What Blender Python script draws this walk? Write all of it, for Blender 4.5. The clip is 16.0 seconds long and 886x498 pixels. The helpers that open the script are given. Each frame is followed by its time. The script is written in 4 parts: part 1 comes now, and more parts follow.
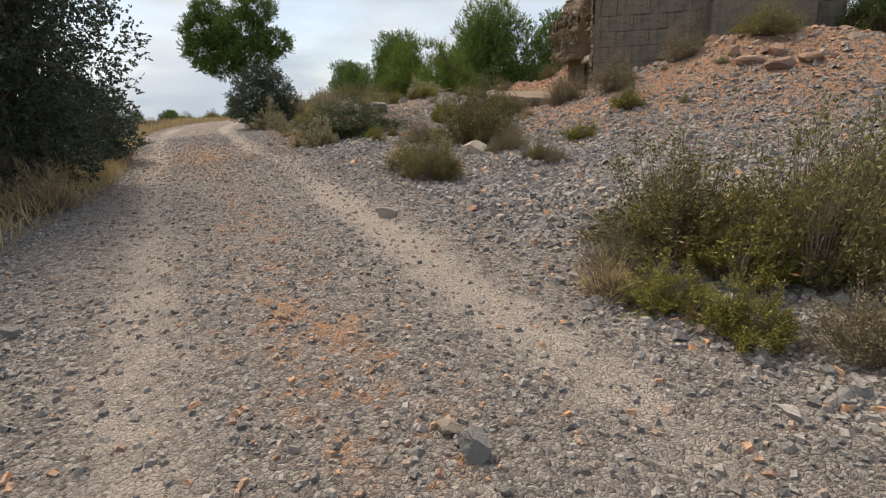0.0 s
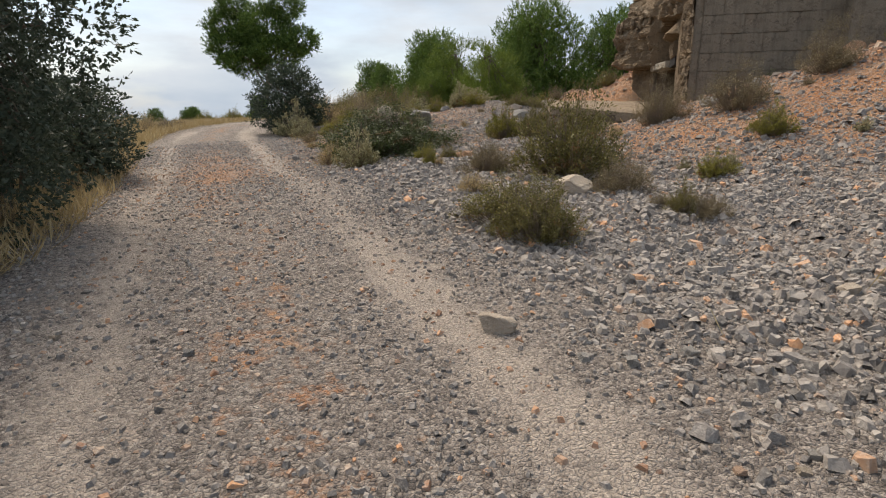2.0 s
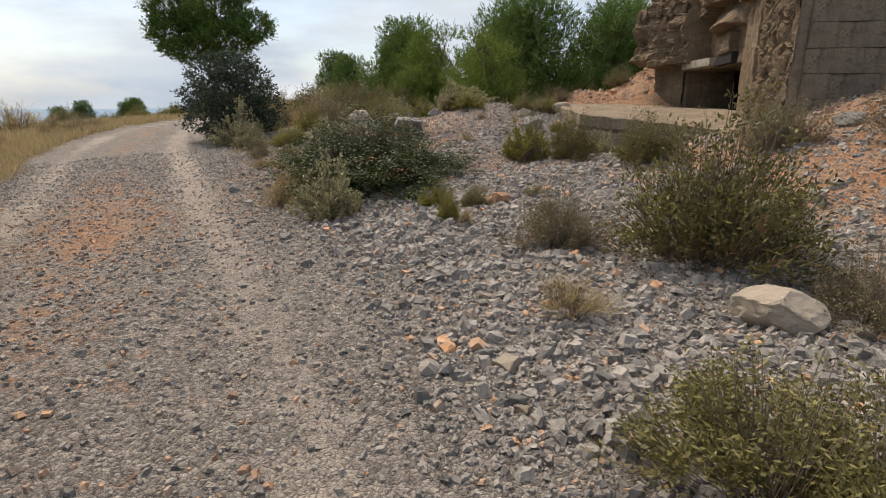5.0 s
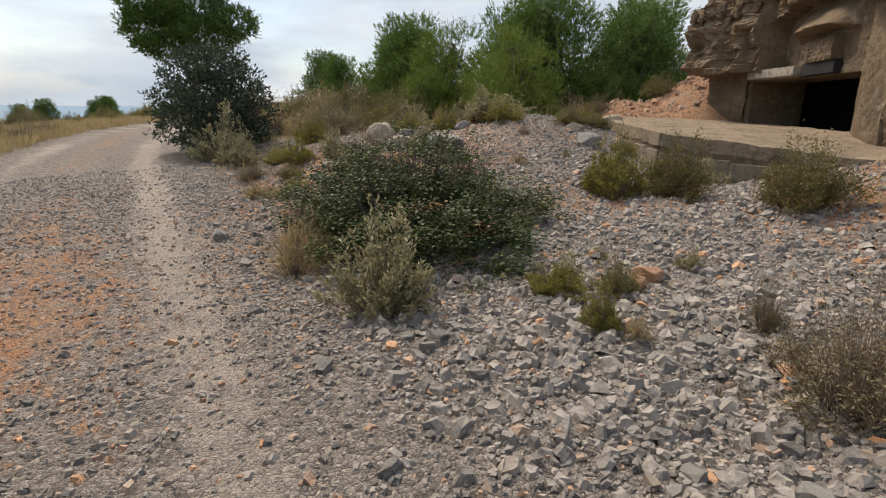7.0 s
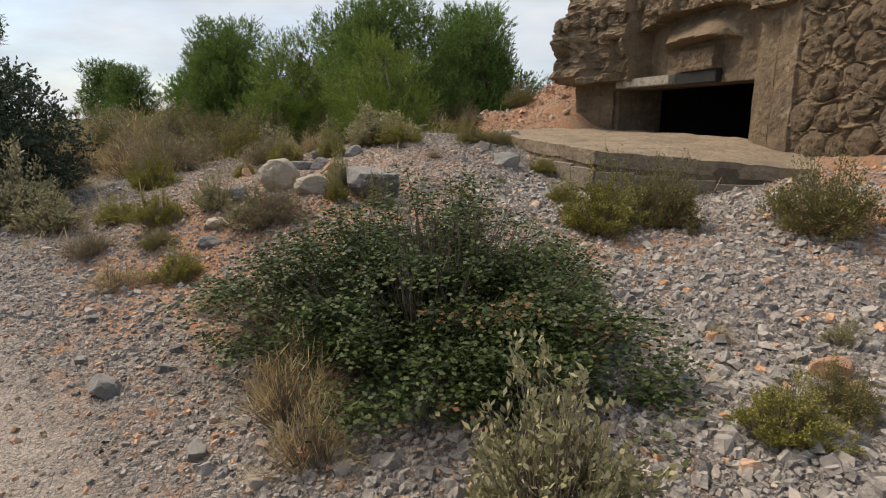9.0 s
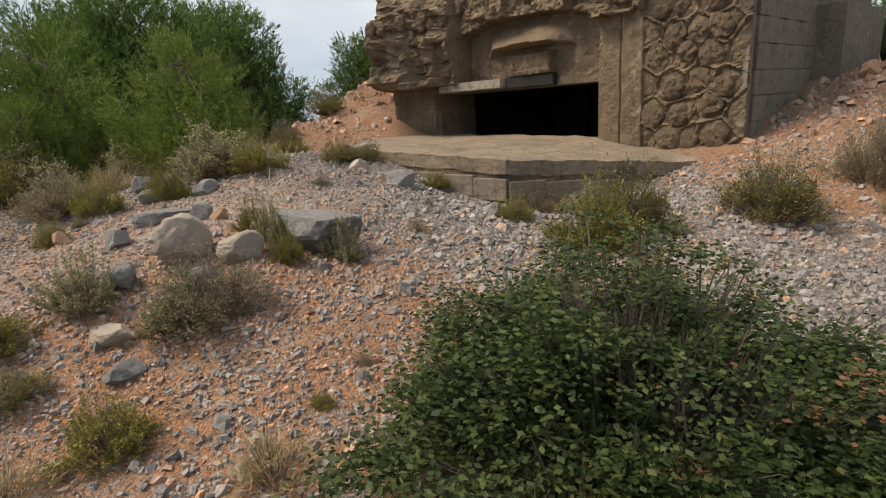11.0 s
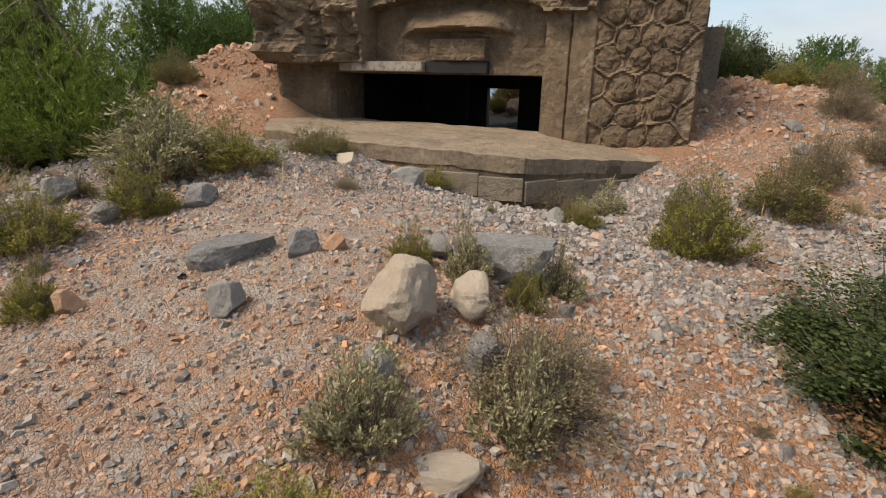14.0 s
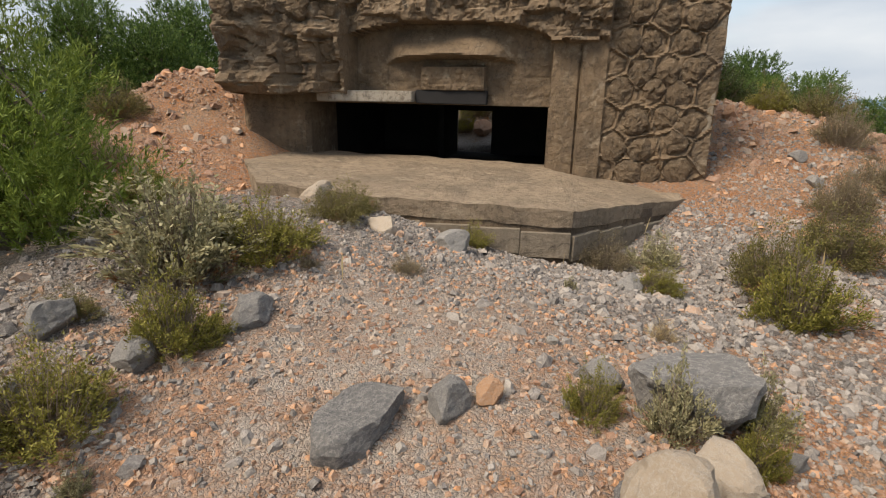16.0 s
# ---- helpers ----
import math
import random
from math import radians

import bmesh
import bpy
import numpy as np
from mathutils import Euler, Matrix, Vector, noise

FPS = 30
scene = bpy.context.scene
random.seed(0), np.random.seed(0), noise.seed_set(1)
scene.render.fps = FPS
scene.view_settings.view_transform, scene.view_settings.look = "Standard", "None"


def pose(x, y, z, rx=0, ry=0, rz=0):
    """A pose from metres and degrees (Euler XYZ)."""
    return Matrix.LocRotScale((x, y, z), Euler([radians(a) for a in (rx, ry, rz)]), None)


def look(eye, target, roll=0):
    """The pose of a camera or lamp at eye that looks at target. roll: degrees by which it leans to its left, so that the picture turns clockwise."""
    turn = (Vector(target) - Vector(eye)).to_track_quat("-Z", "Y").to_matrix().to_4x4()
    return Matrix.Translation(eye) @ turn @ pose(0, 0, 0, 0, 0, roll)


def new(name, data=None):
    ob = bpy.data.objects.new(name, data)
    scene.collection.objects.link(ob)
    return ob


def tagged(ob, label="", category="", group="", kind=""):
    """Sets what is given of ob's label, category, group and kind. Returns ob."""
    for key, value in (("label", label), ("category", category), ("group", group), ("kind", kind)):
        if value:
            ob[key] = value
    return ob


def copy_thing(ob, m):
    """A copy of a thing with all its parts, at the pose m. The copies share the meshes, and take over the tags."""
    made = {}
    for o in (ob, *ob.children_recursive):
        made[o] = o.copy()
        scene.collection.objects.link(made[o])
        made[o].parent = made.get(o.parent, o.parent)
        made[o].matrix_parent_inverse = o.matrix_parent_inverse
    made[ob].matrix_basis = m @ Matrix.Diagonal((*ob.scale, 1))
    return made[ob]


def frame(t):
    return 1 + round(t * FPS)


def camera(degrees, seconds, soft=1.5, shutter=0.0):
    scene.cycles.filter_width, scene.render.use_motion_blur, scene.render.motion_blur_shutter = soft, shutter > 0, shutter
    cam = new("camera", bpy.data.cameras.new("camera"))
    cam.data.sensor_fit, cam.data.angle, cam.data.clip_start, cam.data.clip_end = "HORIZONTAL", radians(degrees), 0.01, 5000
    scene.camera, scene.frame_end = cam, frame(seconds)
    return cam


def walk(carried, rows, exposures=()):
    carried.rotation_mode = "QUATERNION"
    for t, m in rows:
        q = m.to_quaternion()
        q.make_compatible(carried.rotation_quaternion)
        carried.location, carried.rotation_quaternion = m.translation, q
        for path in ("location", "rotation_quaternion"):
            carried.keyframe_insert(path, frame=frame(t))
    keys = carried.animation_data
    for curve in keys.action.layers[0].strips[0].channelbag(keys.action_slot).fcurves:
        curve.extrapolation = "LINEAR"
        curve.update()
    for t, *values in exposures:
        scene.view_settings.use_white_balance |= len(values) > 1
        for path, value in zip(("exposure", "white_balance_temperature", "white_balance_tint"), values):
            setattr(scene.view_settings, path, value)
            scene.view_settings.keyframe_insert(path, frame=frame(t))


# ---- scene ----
cam = camera(79.0, 16.0, soft=1.1)
PATH = [
    (0, (0.137, -0.034, 1.487), (-1.174, 1.388, 0.980), -2.12),
    (0.5, (-0.422, 0.306, 1.573), (-1.749, 1.714, 1.066), -1.48),
    (1, (-0.935, 0.620, 1.596), (-2.274, 2.017, 1.091), -0.85),
    (1.5, (-1.522, 0.929, 1.602), (-2.874, 2.317, 1.105), -0.62),
    (2, (-2.084, 1.212, 1.703), (-3.440, 2.595, 1.206), -0.50),
    (2.5, (-2.618, 1.461, 1.783), (-3.973, 2.843, 1.277), -0.40),
    (3, (-3.170, 1.726, 1.835), (-4.521, 3.109, 1.322), -0.11),
    (3.5, (-3.664, 2.064, 1.915), (-4.994, 3.466, 1.398), 0.23),
    (4, (-4.146, 2.467, 1.919), (-5.456, 3.887, 1.400), 0.28),
    (4.2, (-4.306, 2.626, 1.962), (-5.605, 4.055, 1.441), 0.15),
    (6.3, (-6.495, 4.253, 2.017), (-7.688, 5.774, 1.505), 1.07),
    (6.5, (-6.735, 4.337, 2.040), (-7.932, 5.856, 1.530), 1.18),
    (7, (-7.294, 4.465, 2.102), (-8.484, 5.989, 1.593), 1.36),
    (7.5, (-7.871, 4.591, 2.175), (-9.016, 6.152, 1.671), 0.94),
    (8, (-8.442, 4.771, 2.240), (-9.461, 6.421, 1.751), 0.44),
    (8.5, (-9.007, 4.976, 2.286), (-9.828, 6.734, 1.798), -0.29),
    (9, (-9.570, 5.139, 2.325), (-10.174, 6.983, 1.841), -0.92),
    (9.5, (-10.131, 5.258, 2.448), (-10.474, 7.163, 1.943), -1.20),
    (9.7, (-10.365, 5.318, 2.467), (-10.612, 7.239, 1.967), -1.86),
    (11.8, (-13.110, 6.868, 2.602), (-12.466, 8.689, 2.086), -2.55),
    (12, (-13.307, 7.027, 2.624), (-12.607, 8.827, 2.104), -2.11),
    (12.5, (-13.806, 7.361, 2.637), (-13.000, 9.111, 2.101), -1.21),
    (13, (-14.265, 7.734, 2.663), (-13.318, 9.403, 2.099), -0.14),
    (13.5, (-14.575, 8.129, 2.682), (-13.503, 9.711, 2.093), 0.56),
    (14, (-14.863, 8.469, 2.742), (-13.685, 9.967, 2.135), 1.10),
    (14.5, (-15.071, 8.842, 2.796), (-13.790, 10.253, 2.191), 1.57),
    (15, (-15.232, 9.368, 2.935), (-13.878, 10.706, 2.321), 1.75),
    (15.5, (-15.281, 9.821, 3.088), (-13.905, 11.137, 2.475), 1.65),
    (16, (-15.212, 10.183, 3.171), (-13.818, 11.489, 2.578), 0.76),
]
walk(cam, [(t, look(eye, target, roll)) for t, eye, target, roll in PATH])

# ---- world, sun, exposure ----
scene.view_settings.exposure = 0.43
world = bpy.data.worlds.new("sky")
scene.world = world
world.use_nodes = True
wn, wl = world.node_tree.nodes, world.node_tree.links
wn.clear()
SUN_EL, SUN_AZ = 55.0, 285.0
sky = wn.new("ShaderNodeTexSky")
sky.sky_type, sky.sun_disc = "NISHITA", False
sky.sun_elevation, sky.sun_rotation = radians(SUN_EL), radians(SUN_AZ)
sky.air_density, sky.dust_density = 1.0, 1.5
wscale = wn.new("ShaderNodeMix")
wscale.data_type, wscale.blend_type = "RGBA", "MULTIPLY"
wscale.inputs[0].default_value = 1.0
wscale.inputs[7].default_value = (0.13, 0.13, 0.13, 1)
wl.new(sky.outputs[0], wscale.inputs[6])
wco = wn.new("ShaderNodeTexCoord")
wmap = wn.new("ShaderNodeMapping")
wmap.inputs["Scale"].default_value = (1.0, 1.0, 3.5)
wl.new(wco.outputs["Generated"], wmap.inputs[0])
wno = wn.new("ShaderNodeTexNoise")
wno.inputs["Scale"].default_value, wno.inputs["Detail"].default_value, wno.inputs["Roughness"].default_value = 1.6, 7.0, 0.55
wl.new(wmap.outputs[0], wno.inputs["Vector"])
wrp = wn.new("ShaderNodeValToRGB")
wrp.color_ramp.elements[0].position, wrp.color_ramp.elements[1].position = 0.34, 0.56
wrp.color_ramp.elements[0].color, wrp.color_ramp.elements[1].color = (0.12, 0.12, 0.12, 1), (0.96, 0.96, 0.96, 1)
wl.new(wno.outputs[0], wrp.inputs[0])
wno2 = wn.new("ShaderNodeTexNoise")
wno2.inputs["Scale"].default_value, wno2.inputs["Detail"].default_value = 2.7, 5.0
wl.new(wmap.outputs[0], wno2.inputs["Vector"])
wcl = wn.new("ShaderNodeValToRGB")
wcl.color_ramp.elements[0].position, wcl.color_ramp.elements[1].position = 0.3, 0.7
wcl.color_ramp.elements[0].color, wcl.color_ramp.elements[1].color = (0.37, 0.43, 0.51, 1), (0.64, 0.655, 0.67, 1)
wl.new(wno2.outputs[0], wcl.inputs[0])
wmix = wn.new("ShaderNodeMix")
wmix.data_type = "RGBA"
wl.new(wrp.outputs[0], wmix.inputs[0])
wl.new(wscale.outputs[2], wmix.inputs[6])
wl.new(wcl.outputs[0], wmix.inputs[7])
wbg = wn.new("ShaderNodeBackground")
wbg.inputs[1].default_value = 1.0
wl.new(wmix.outputs[2], wbg.inputs[0])
wout = wn.new("ShaderNodeOutputWorld")
wl.new(wbg.outputs[0], wout.inputs[0])

sun_data = bpy.data.lights.new("sun", "SUN")
sun_data.energy, sun_data.angle, sun_data.color = 3.8, radians(26), (1.0, 0.86, 0.69)
sun = new("sun", sun_data)
az = radians(SUN_AZ)
sun.matrix_world = look((60 * math.sin(az), 60 * math.cos(az), 60 * math.tan(radians(SUN_EL))), (0, 0, 0))


# ---- materials ----
class Mat:
    """A node material with short ways to add nodes."""

    def __init__(self, name, rough=0.9, spec=0.25):
        self.m = bpy.data.materials.new(name)
        self.m.use_nodes = True
        self.n, self.l = self.m.node_tree.nodes, self.m.node_tree.links
        self.b = self.n["Principled BSDF"]
        self.b.inputs["Roughness"].default_value = rough
        self.b.inputs["Specular IOR Level"].default_value = spec
        self.co = self.n.new("ShaderNodeTexCoord").outputs["Object"]

    def noise(self, scale, detail=4.0, rough=0.55, vec=None):
        k = self.n.new("ShaderNodeTexNoise")
        k.inputs["Scale"].default_value, k.inputs["Detail"].default_value, k.inputs["Roughness"].default_value = scale, detail, rough
        self.l.new(vec or self.co, k.inputs["Vector"])
        return k.outputs[0]

    def voronoi(self, scale, feature="F1", out="Distance"):
        k = self.n.new("ShaderNodeTexVoronoi")
        k.feature = feature
        k.inputs["Scale"].default_value = scale
        self.l.new(self.co, k.inputs["Vector"])
        return k.outputs[out]

    def ramp(self, fac, *stops):
        k = self.n.new("ShaderNodeValToRGB")
        e = k.color_ramp.elements
        while len(e) < len(stops):
            e.new(0.5)
        for i, (p, c) in enumerate(stops):
            e[i].position = p
            e[i].color = (*c, 1) if not isinstance(c, (int, float)) else (c, c, c, 1)
        self.l.new(fac, k.inputs[0])
        return k.outputs[0]

    def mix(self, fac, a, b, blend="MIX"):
        k = self.n.new("ShaderNodeMix")
        k.data_type, k.blend_type = "RGBA", blend
        for s, v in ((k.inputs[0], fac), (k.inputs[6], a), (k.inputs[7], b)):
            if isinstance(v, (int, float)):
                s.default_value = v
            elif isinstance(v, tuple):
                s.default_value = (*v, 1)
            else:
                self.l.new(v, s)
        return k.outputs[2]

    def math(self, op, a, b):
        k = self.n.new("ShaderNodeMath")
        k.operation = op
        for s, v in zip(k.inputs, (a, b)):
            if isinstance(v, (int, float)):
                s.default_value = v
            else:
                self.l.new(v, s)
        return k.outputs[0]

    def attr(self, name):
        k = self.n.new("ShaderNodeAttribute")
        k.attribute_name = name
        return k.outputs["Fac"]

    def island(self):
        return self.n.new("ShaderNodeNewGeometry").outputs["Random Per Island"]

    def random(self):
        return self.n.new("ShaderNodeObjectInfo").outputs["Random"]

    def done(self, color, bump=None, strength=0.4, dist=0.02):
        self.l.new(color, self.b.inputs["Base Color"])
        if bump is not None:
            k = self.n.new("ShaderNodeBump")
            k.inputs["Strength"].default_value, k.inputs["Distance"].default_value = strength, dist
            self.l.new(bump, k.inputs["Height"])
            self.l.new(k.outputs[0], self.b.inputs["Normal"])
        return self.m


RED_A, RED_B = (0.41, 0.16, 0.06), (0.63, 0.31, 0.135)


def ground_material():
    k = Mat("gravel_ground")
    cells = k.voronoi(38.0, out="Color")
    cells2 = k.voronoi(75.0, out="Color")
    sep = k.n.new("ShaderNodeSeparateColor")
    k.l.new(cells, sep.inputs[0])
    sep2 = k.n.new("ShaderNodeSeparateColor")
    k.l.new(cells2, sep2.inputs[0])
    grit = k.ramp(sep.outputs[0], (0.0, (0.095, 0.083, 0.076)), (0.4, (0.25, 0.215, 0.19)), (0.8, (0.42, 0.365, 0.32)), (1.0, (0.6, 0.53, 0.465)))
    grit2 = k.ramp(sep2.outputs[1], (0.0, (0.11, 0.096, 0.088)), (0.6, (0.33, 0.283, 0.248)), (1.0, (0.56, 0.495, 0.43)))
    grey = k.mix(k.noise(3.0), grit, grit2)
    soil = k.mix(k.noise(26.0, 6.0), RED_A, RED_B)
    soil = k.mix(k.ramp(k.noise(1.7, 5.0), (0.35, 0.0), (0.65, 0.5)), soil, (0.56, 0.4, 0.265))
    soil = k.mix(k.ramp(sep.outputs[1], (0.6, 0.0), (0.75, 0.6)), soil, grit)
    soil = k.mix(k.ramp(sep2.outputs[2], (0.6, 0.0), (0.8, 0.5)), soil, grit2)
    dusty = k.mix(k.noise(45.0, 6.0), (0.47, 0.395, 0.33), (0.65, 0.56, 0.48))
    dusty = k.mix(k.math("MULTIPLY", sep2.outputs[0], 0.55), dusty, grit2)
    broken = k.math("SUBTRACT", k.noise(4.5, 8.0, 0.65), 0.5)
    red = k.math("MULTIPLY_ADD", broken, 2.2)
    k.l.new(k.attr("red"), red.node.inputs[2])
    redm = k.ramp(red, (0.32, 0.0), (0.68, 1.0))
    dus = k.math("MULTIPLY_ADD", broken, 1.6)
    k.l.new(k.attr("dust"), dus.node.inputs[2])
    dusm = k.ramp(dus, (0.3, 0.0), (0.75, 1.0))
    c = k.mix(redm, grey, soil)
    c = k.mix(dusm, c, dusty)
    litter = k.mix(k.noise(60.0, 5.0), (0.1, 0.075, 0.04), (0.32, 0.25, 0.14))
    grs = k.math("MULTIPLY_ADD", broken, 1.3)
    k.l.new(k.attr("grass"), grs.node.inputs[2])
    c = k.mix(k.ramp(grs, (0.35, 0.0), (0.7, 1.0)), c, litter)
    dome = k.ramp(k.voronoi(38.0, "DISTANCE_TO_EDGE"), (0.0, 0.0), (0.12, 0.7), (0.4, 1.0))
    dome2 = k.ramp(k.voronoi(75.0, "DISTANCE_TO_EDGE"), (0.0, 0.0), (0.15, 0.7), (0.4, 1.0))
    tall = k.math("MULTIPLY", dome, k.math("ADD", sep.outputs[2], 0.25))
    tall = k.math("ADD", tall, k.math("MULTIPLY", dome2, 0.35))
    h = k.math("ADD", tall, k.math("MULTIPLY", k.noise(70.0, 8.0, 0.75), 0.7))
    # distant ground is tinted blue: haze and sea put into its colour
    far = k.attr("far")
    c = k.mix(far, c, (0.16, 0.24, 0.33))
    return k.done(c, h, 1.0, 0.03)


def stone_material(name, a, b, c, object_random=False, red=0.12):
    k = Mat(name, 0.85)
    r = k.random() if object_random else k.island()
    base = k.ramp(r, (0.0, a), (0.45, b), (1.0 - red - 0.02, c), (1.0 - red * 0.6, (0.36, 0.25, 0.18)), (1.0, RED_B))
    n = k.noise(22.0, 7.0, 0.65)
    col = k.mix(k.ramp(n, (0.3, 0.0), (0.75, 1.0)), base, (0.36, 0.33, 0.29), "MIX")
    col = k.mix(0.45, base, col)
    vein = k.ramp(k.noise(9.0, 8.0, 0.7), (0.47, 0.0), (0.5, 1.0), (0.53, 0.0))
    col = k.mix(k.math("MULTIPLY", vein, 0.35), col, (0.5, 0.47, 0.43))
    return k.done(col, k.noise(45.0, 7.0, 0.7), 0.9, 0.015)


def concrete_material(name, a, b, stain=0.6):
    k = Mat(name, 0.92, 0.15)
    c = k.mix(k.noise(2.2, 7.0, 0.6), a, b)
    c = k.mix(k.math("MULTIPLY", k.ramp(k.noise(0.9, 6.0, 0.65), (0.48, 0.0), (0.66, 1.0)), stain), c, (0.07, 0.06, 0.05))
    c = k.mix(k.math("MULTIPLY", k.ramp(k.noise(5.0, 6.0, 0.7), (0.56, 0.0), (0.7, 1.0)), 0.5), c, (0.36, 0.3, 0.22))
    c = k.mix(k.math("MULTIPLY", k.ramp(k.noise(11.0, 8.0, 0.75), (0.5, 0.0), (0.62, 1.0)), 0.55), c, (0.075, 0.058, 0.042))
    c = k.mix(k.math("MULTIPLY", k.ramp(k.noise(3.1, 8.0, 0.7), (0.57, 0.0), (0.66, 1.0)), 0.55), c, (0.42, 0.355, 0.265))
    crack = k.ramp(k.noise(1.3, 9.0, 0.62), (0.492, 0.0), (0.5, 1.0), (0.508, 0.0))
    c = k.mix(k.math("MULTIPLY", crack, 0.6), c, (0.03, 0.025, 0.02))
    mp = k.n.new("ShaderNodeMapping")
    mp.inputs["Scale"].default_value = (5.0, 5.0, 0.5)
    k.l.new(k.co, mp.inputs[0])
    run = k.ramp(k.noise(1.6, 6.0, 0.6, mp.outputs[0]), (0.52, 0.0), (0.68, 1.0))
    c = k.mix(k.math("MULTIPLY", run, 0.45), c, (0.09, 0.075, 0.06))
    c = k.mix(k.math("MULTIPLY", k.ramp(k.random(), (0.0, 0.0), (1.0, 1.0)), 0.25), c, b)
    h = k.math("ADD", k.noise(14.0, 8.0, 0.7), k.math("MULTIPLY", k.noise(90.0, 4.0), 0.4))
    return k.done(c, h, 0.9, 0.04)


def leaf_material(name, a, b, c, trans=0.25, object_tint=0.3, dead=0.0):
    k = Mat(name, 0.6, 0.3)
    col = k.ramp(k.island(), (0.0, a), (0.55, b), (1.0, c))
    patch = k.noise(3.0, 3.0)
    col = k.mix(k.math("MULTIPLY", k.ramp(patch, (0.35, 0.0), (0.7, 1.0)), 0.4), col, a)
    col = k.mix(k.math("MULTIPLY", k.random(), object_tint), col, c)
    if dead:
        spot = k.math("ADD", k.ramp(k.noise(3.6, 3.0, 0.6), (0.6, 0.0), (0.72, 1.0)), k.math("MULTIPLY", k.island(), 0.75))
        col = k.mix(k.ramp(spot, (1.0 - dead, 0.0), (1.04 - dead, 1.0)), col, (0.19, 0.1, 0.045))
    k.done(col)
    tr = k.n.new("ShaderNodeBsdfTranslucent")
    k.l.new(col, tr.inputs[0])
    ms = k.n.new("ShaderNodeMixShader")
    ms.inputs[0].default_value = trans
    k.l.new(k.b.outputs[0], ms.inputs[1])
    k.l.new(tr.outputs[0], ms.inputs[2])
    k.l.new(ms.outputs[0], k.n["Material Output"].inputs[0])
    return k.m


def bark_material(name, a, b):
    k = Mat(name, 0.95, 0.1)
    return k.done(k.mix(k.noise(18.0, 6.0), a, b), k.noise(40.0, 6.0), 0.8, 0.02)


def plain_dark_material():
    # near-black for the black lintel plate; on room surfaces it paints in shade
    k = Mat("black_plate_and_room_shade", 0.95, 0.1)
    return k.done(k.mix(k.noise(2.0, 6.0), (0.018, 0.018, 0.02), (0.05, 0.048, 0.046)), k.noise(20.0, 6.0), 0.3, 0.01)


M_GROUND = ground_material()
M_GRAVEL = stone_material("grey_limestone_gravel", (0.085, 0.078, 0.075), (0.205, 0.183, 0.17), (0.37, 0.33, 0.292), red=0.07)
M_REDSTONE = stone_material("red_gravel", (0.26, 0.12, 0.06), (0.38, 0.21, 0.12), (0.42, 0.315, 0.23), red=0.5)
M_ROCK = stone_material("grey_limestone_rock", (0.11, 0.11, 0.115), (0.18, 0.175, 0.17), (0.3, 0.285, 0.26), True, 0.02)
M_SLATE = stone_material("dark_slab_limestone", (0.075, 0.075, 0.08), (0.1, 0.1, 0.103), (0.14, 0.137, 0.135), True, 0.02)
M_PALE = stone_material("pale_limestone_rock", (0.33, 0.26, 0.185), (0.38, 0.305, 0.225), (0.42, 0.345, 0.265), True, 0.02)
M_RED = stone_material("red_rock", (0.2, 0.1, 0.06), (0.3, 0.15, 0.08), (0.36, 0.2, 0.12), True, 0.02)
M_ORANGE = stone_material("orange_rock", (0.42, 0.2, 0.09), (0.5, 0.27, 0.13), (0.45, 0.24, 0.13), True, 0.02)
M_CONC = concrete_material("weathered_concrete", (0.115, 0.084, 0.057), (0.25, 0.187, 0.128), 0.75)
M_HEX = concrete_material("rubble_masonry", (0.115, 0.083, 0.053), (0.28, 0.205, 0.133), 0.7)
M_BLOCK = concrete_material("concrete_block", (0.2, 0.167, 0.128), (0.28, 0.237, 0.183), 0.3)
M_SLAB = concrete_material("concrete_apron", (0.2, 0.153, 0.107), (0.35, 0.277, 0.2), 0.5)
M_BEAM = concrete_material("pale_concrete_lintel", (0.38, 0.34, 0.28), (0.46, 0.41, 0.34), 0.2)
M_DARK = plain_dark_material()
M_BARK = bark_material("grey_brown_bark", (0.07, 0.055, 0.04), (0.2, 0.165, 0.13))
M_TWIG = bark_material("dry_twig", (0.13, 0.1, 0.075), (0.27, 0.22, 0.17))
M_OAK = leaf_material("kermes_oak_leaf", (0.02, 0.036, 0.01), (0.047, 0.069, 0.014), (0.1, 0.12, 0.03), dead=0.2, object_tint=0.12)
M_ROSE = leaf_material("yellow_green_shrub_leaf", (0.07, 0.072, 0.014), (0.2, 0.19, 0.035), (0.36, 0.32, 0.075), dead=0.2)
M_SAGE = leaf_material("grey_green_shrub_leaf", (0.13, 0.125, 0.06), (0.29, 0.265, 0.14), (0.47, 0.43, 0.26), dead=0.25)
M_DRY = leaf_material("dry_brown_shrub", (0.1, 0.08, 0.045), (0.22, 0.175, 0.1), (0.33, 0.275, 0.16))
M_STRAW = leaf_material("dry_grass_blade", (0.24, 0.165, 0.07), (0.42, 0.31, 0.15), (0.56, 0.46, 0.26))
M_OLIVE = leaf_material("dull_olive_scrub", (0.06, 0.056, 0.02), (0.15, 0.135, 0.04), (0.27, 0.235, 0.085), dead=0.25)
M_PINE = leaf_material("bright_pine_needle", (0.028, 0.06, 0.01), (0.115, 0.168, 0.022), (0.26, 0.32, 0.055), 0.2)
M_PINE_DK = leaf_material("dark_pine_needle", (0.022, 0.05, 0.012), (0.08, 0.14, 0.026), (0.2, 0.28, 0.06))
M_HOLM = leaf_material("holm_oak_leaf", (0.02, 0.035, 0.022), (0.05, 0.07, 0.042), (0.12, 0.14, 0.1))


# ---- mesh helpers ----
RNG = np.random.default_rng(7)


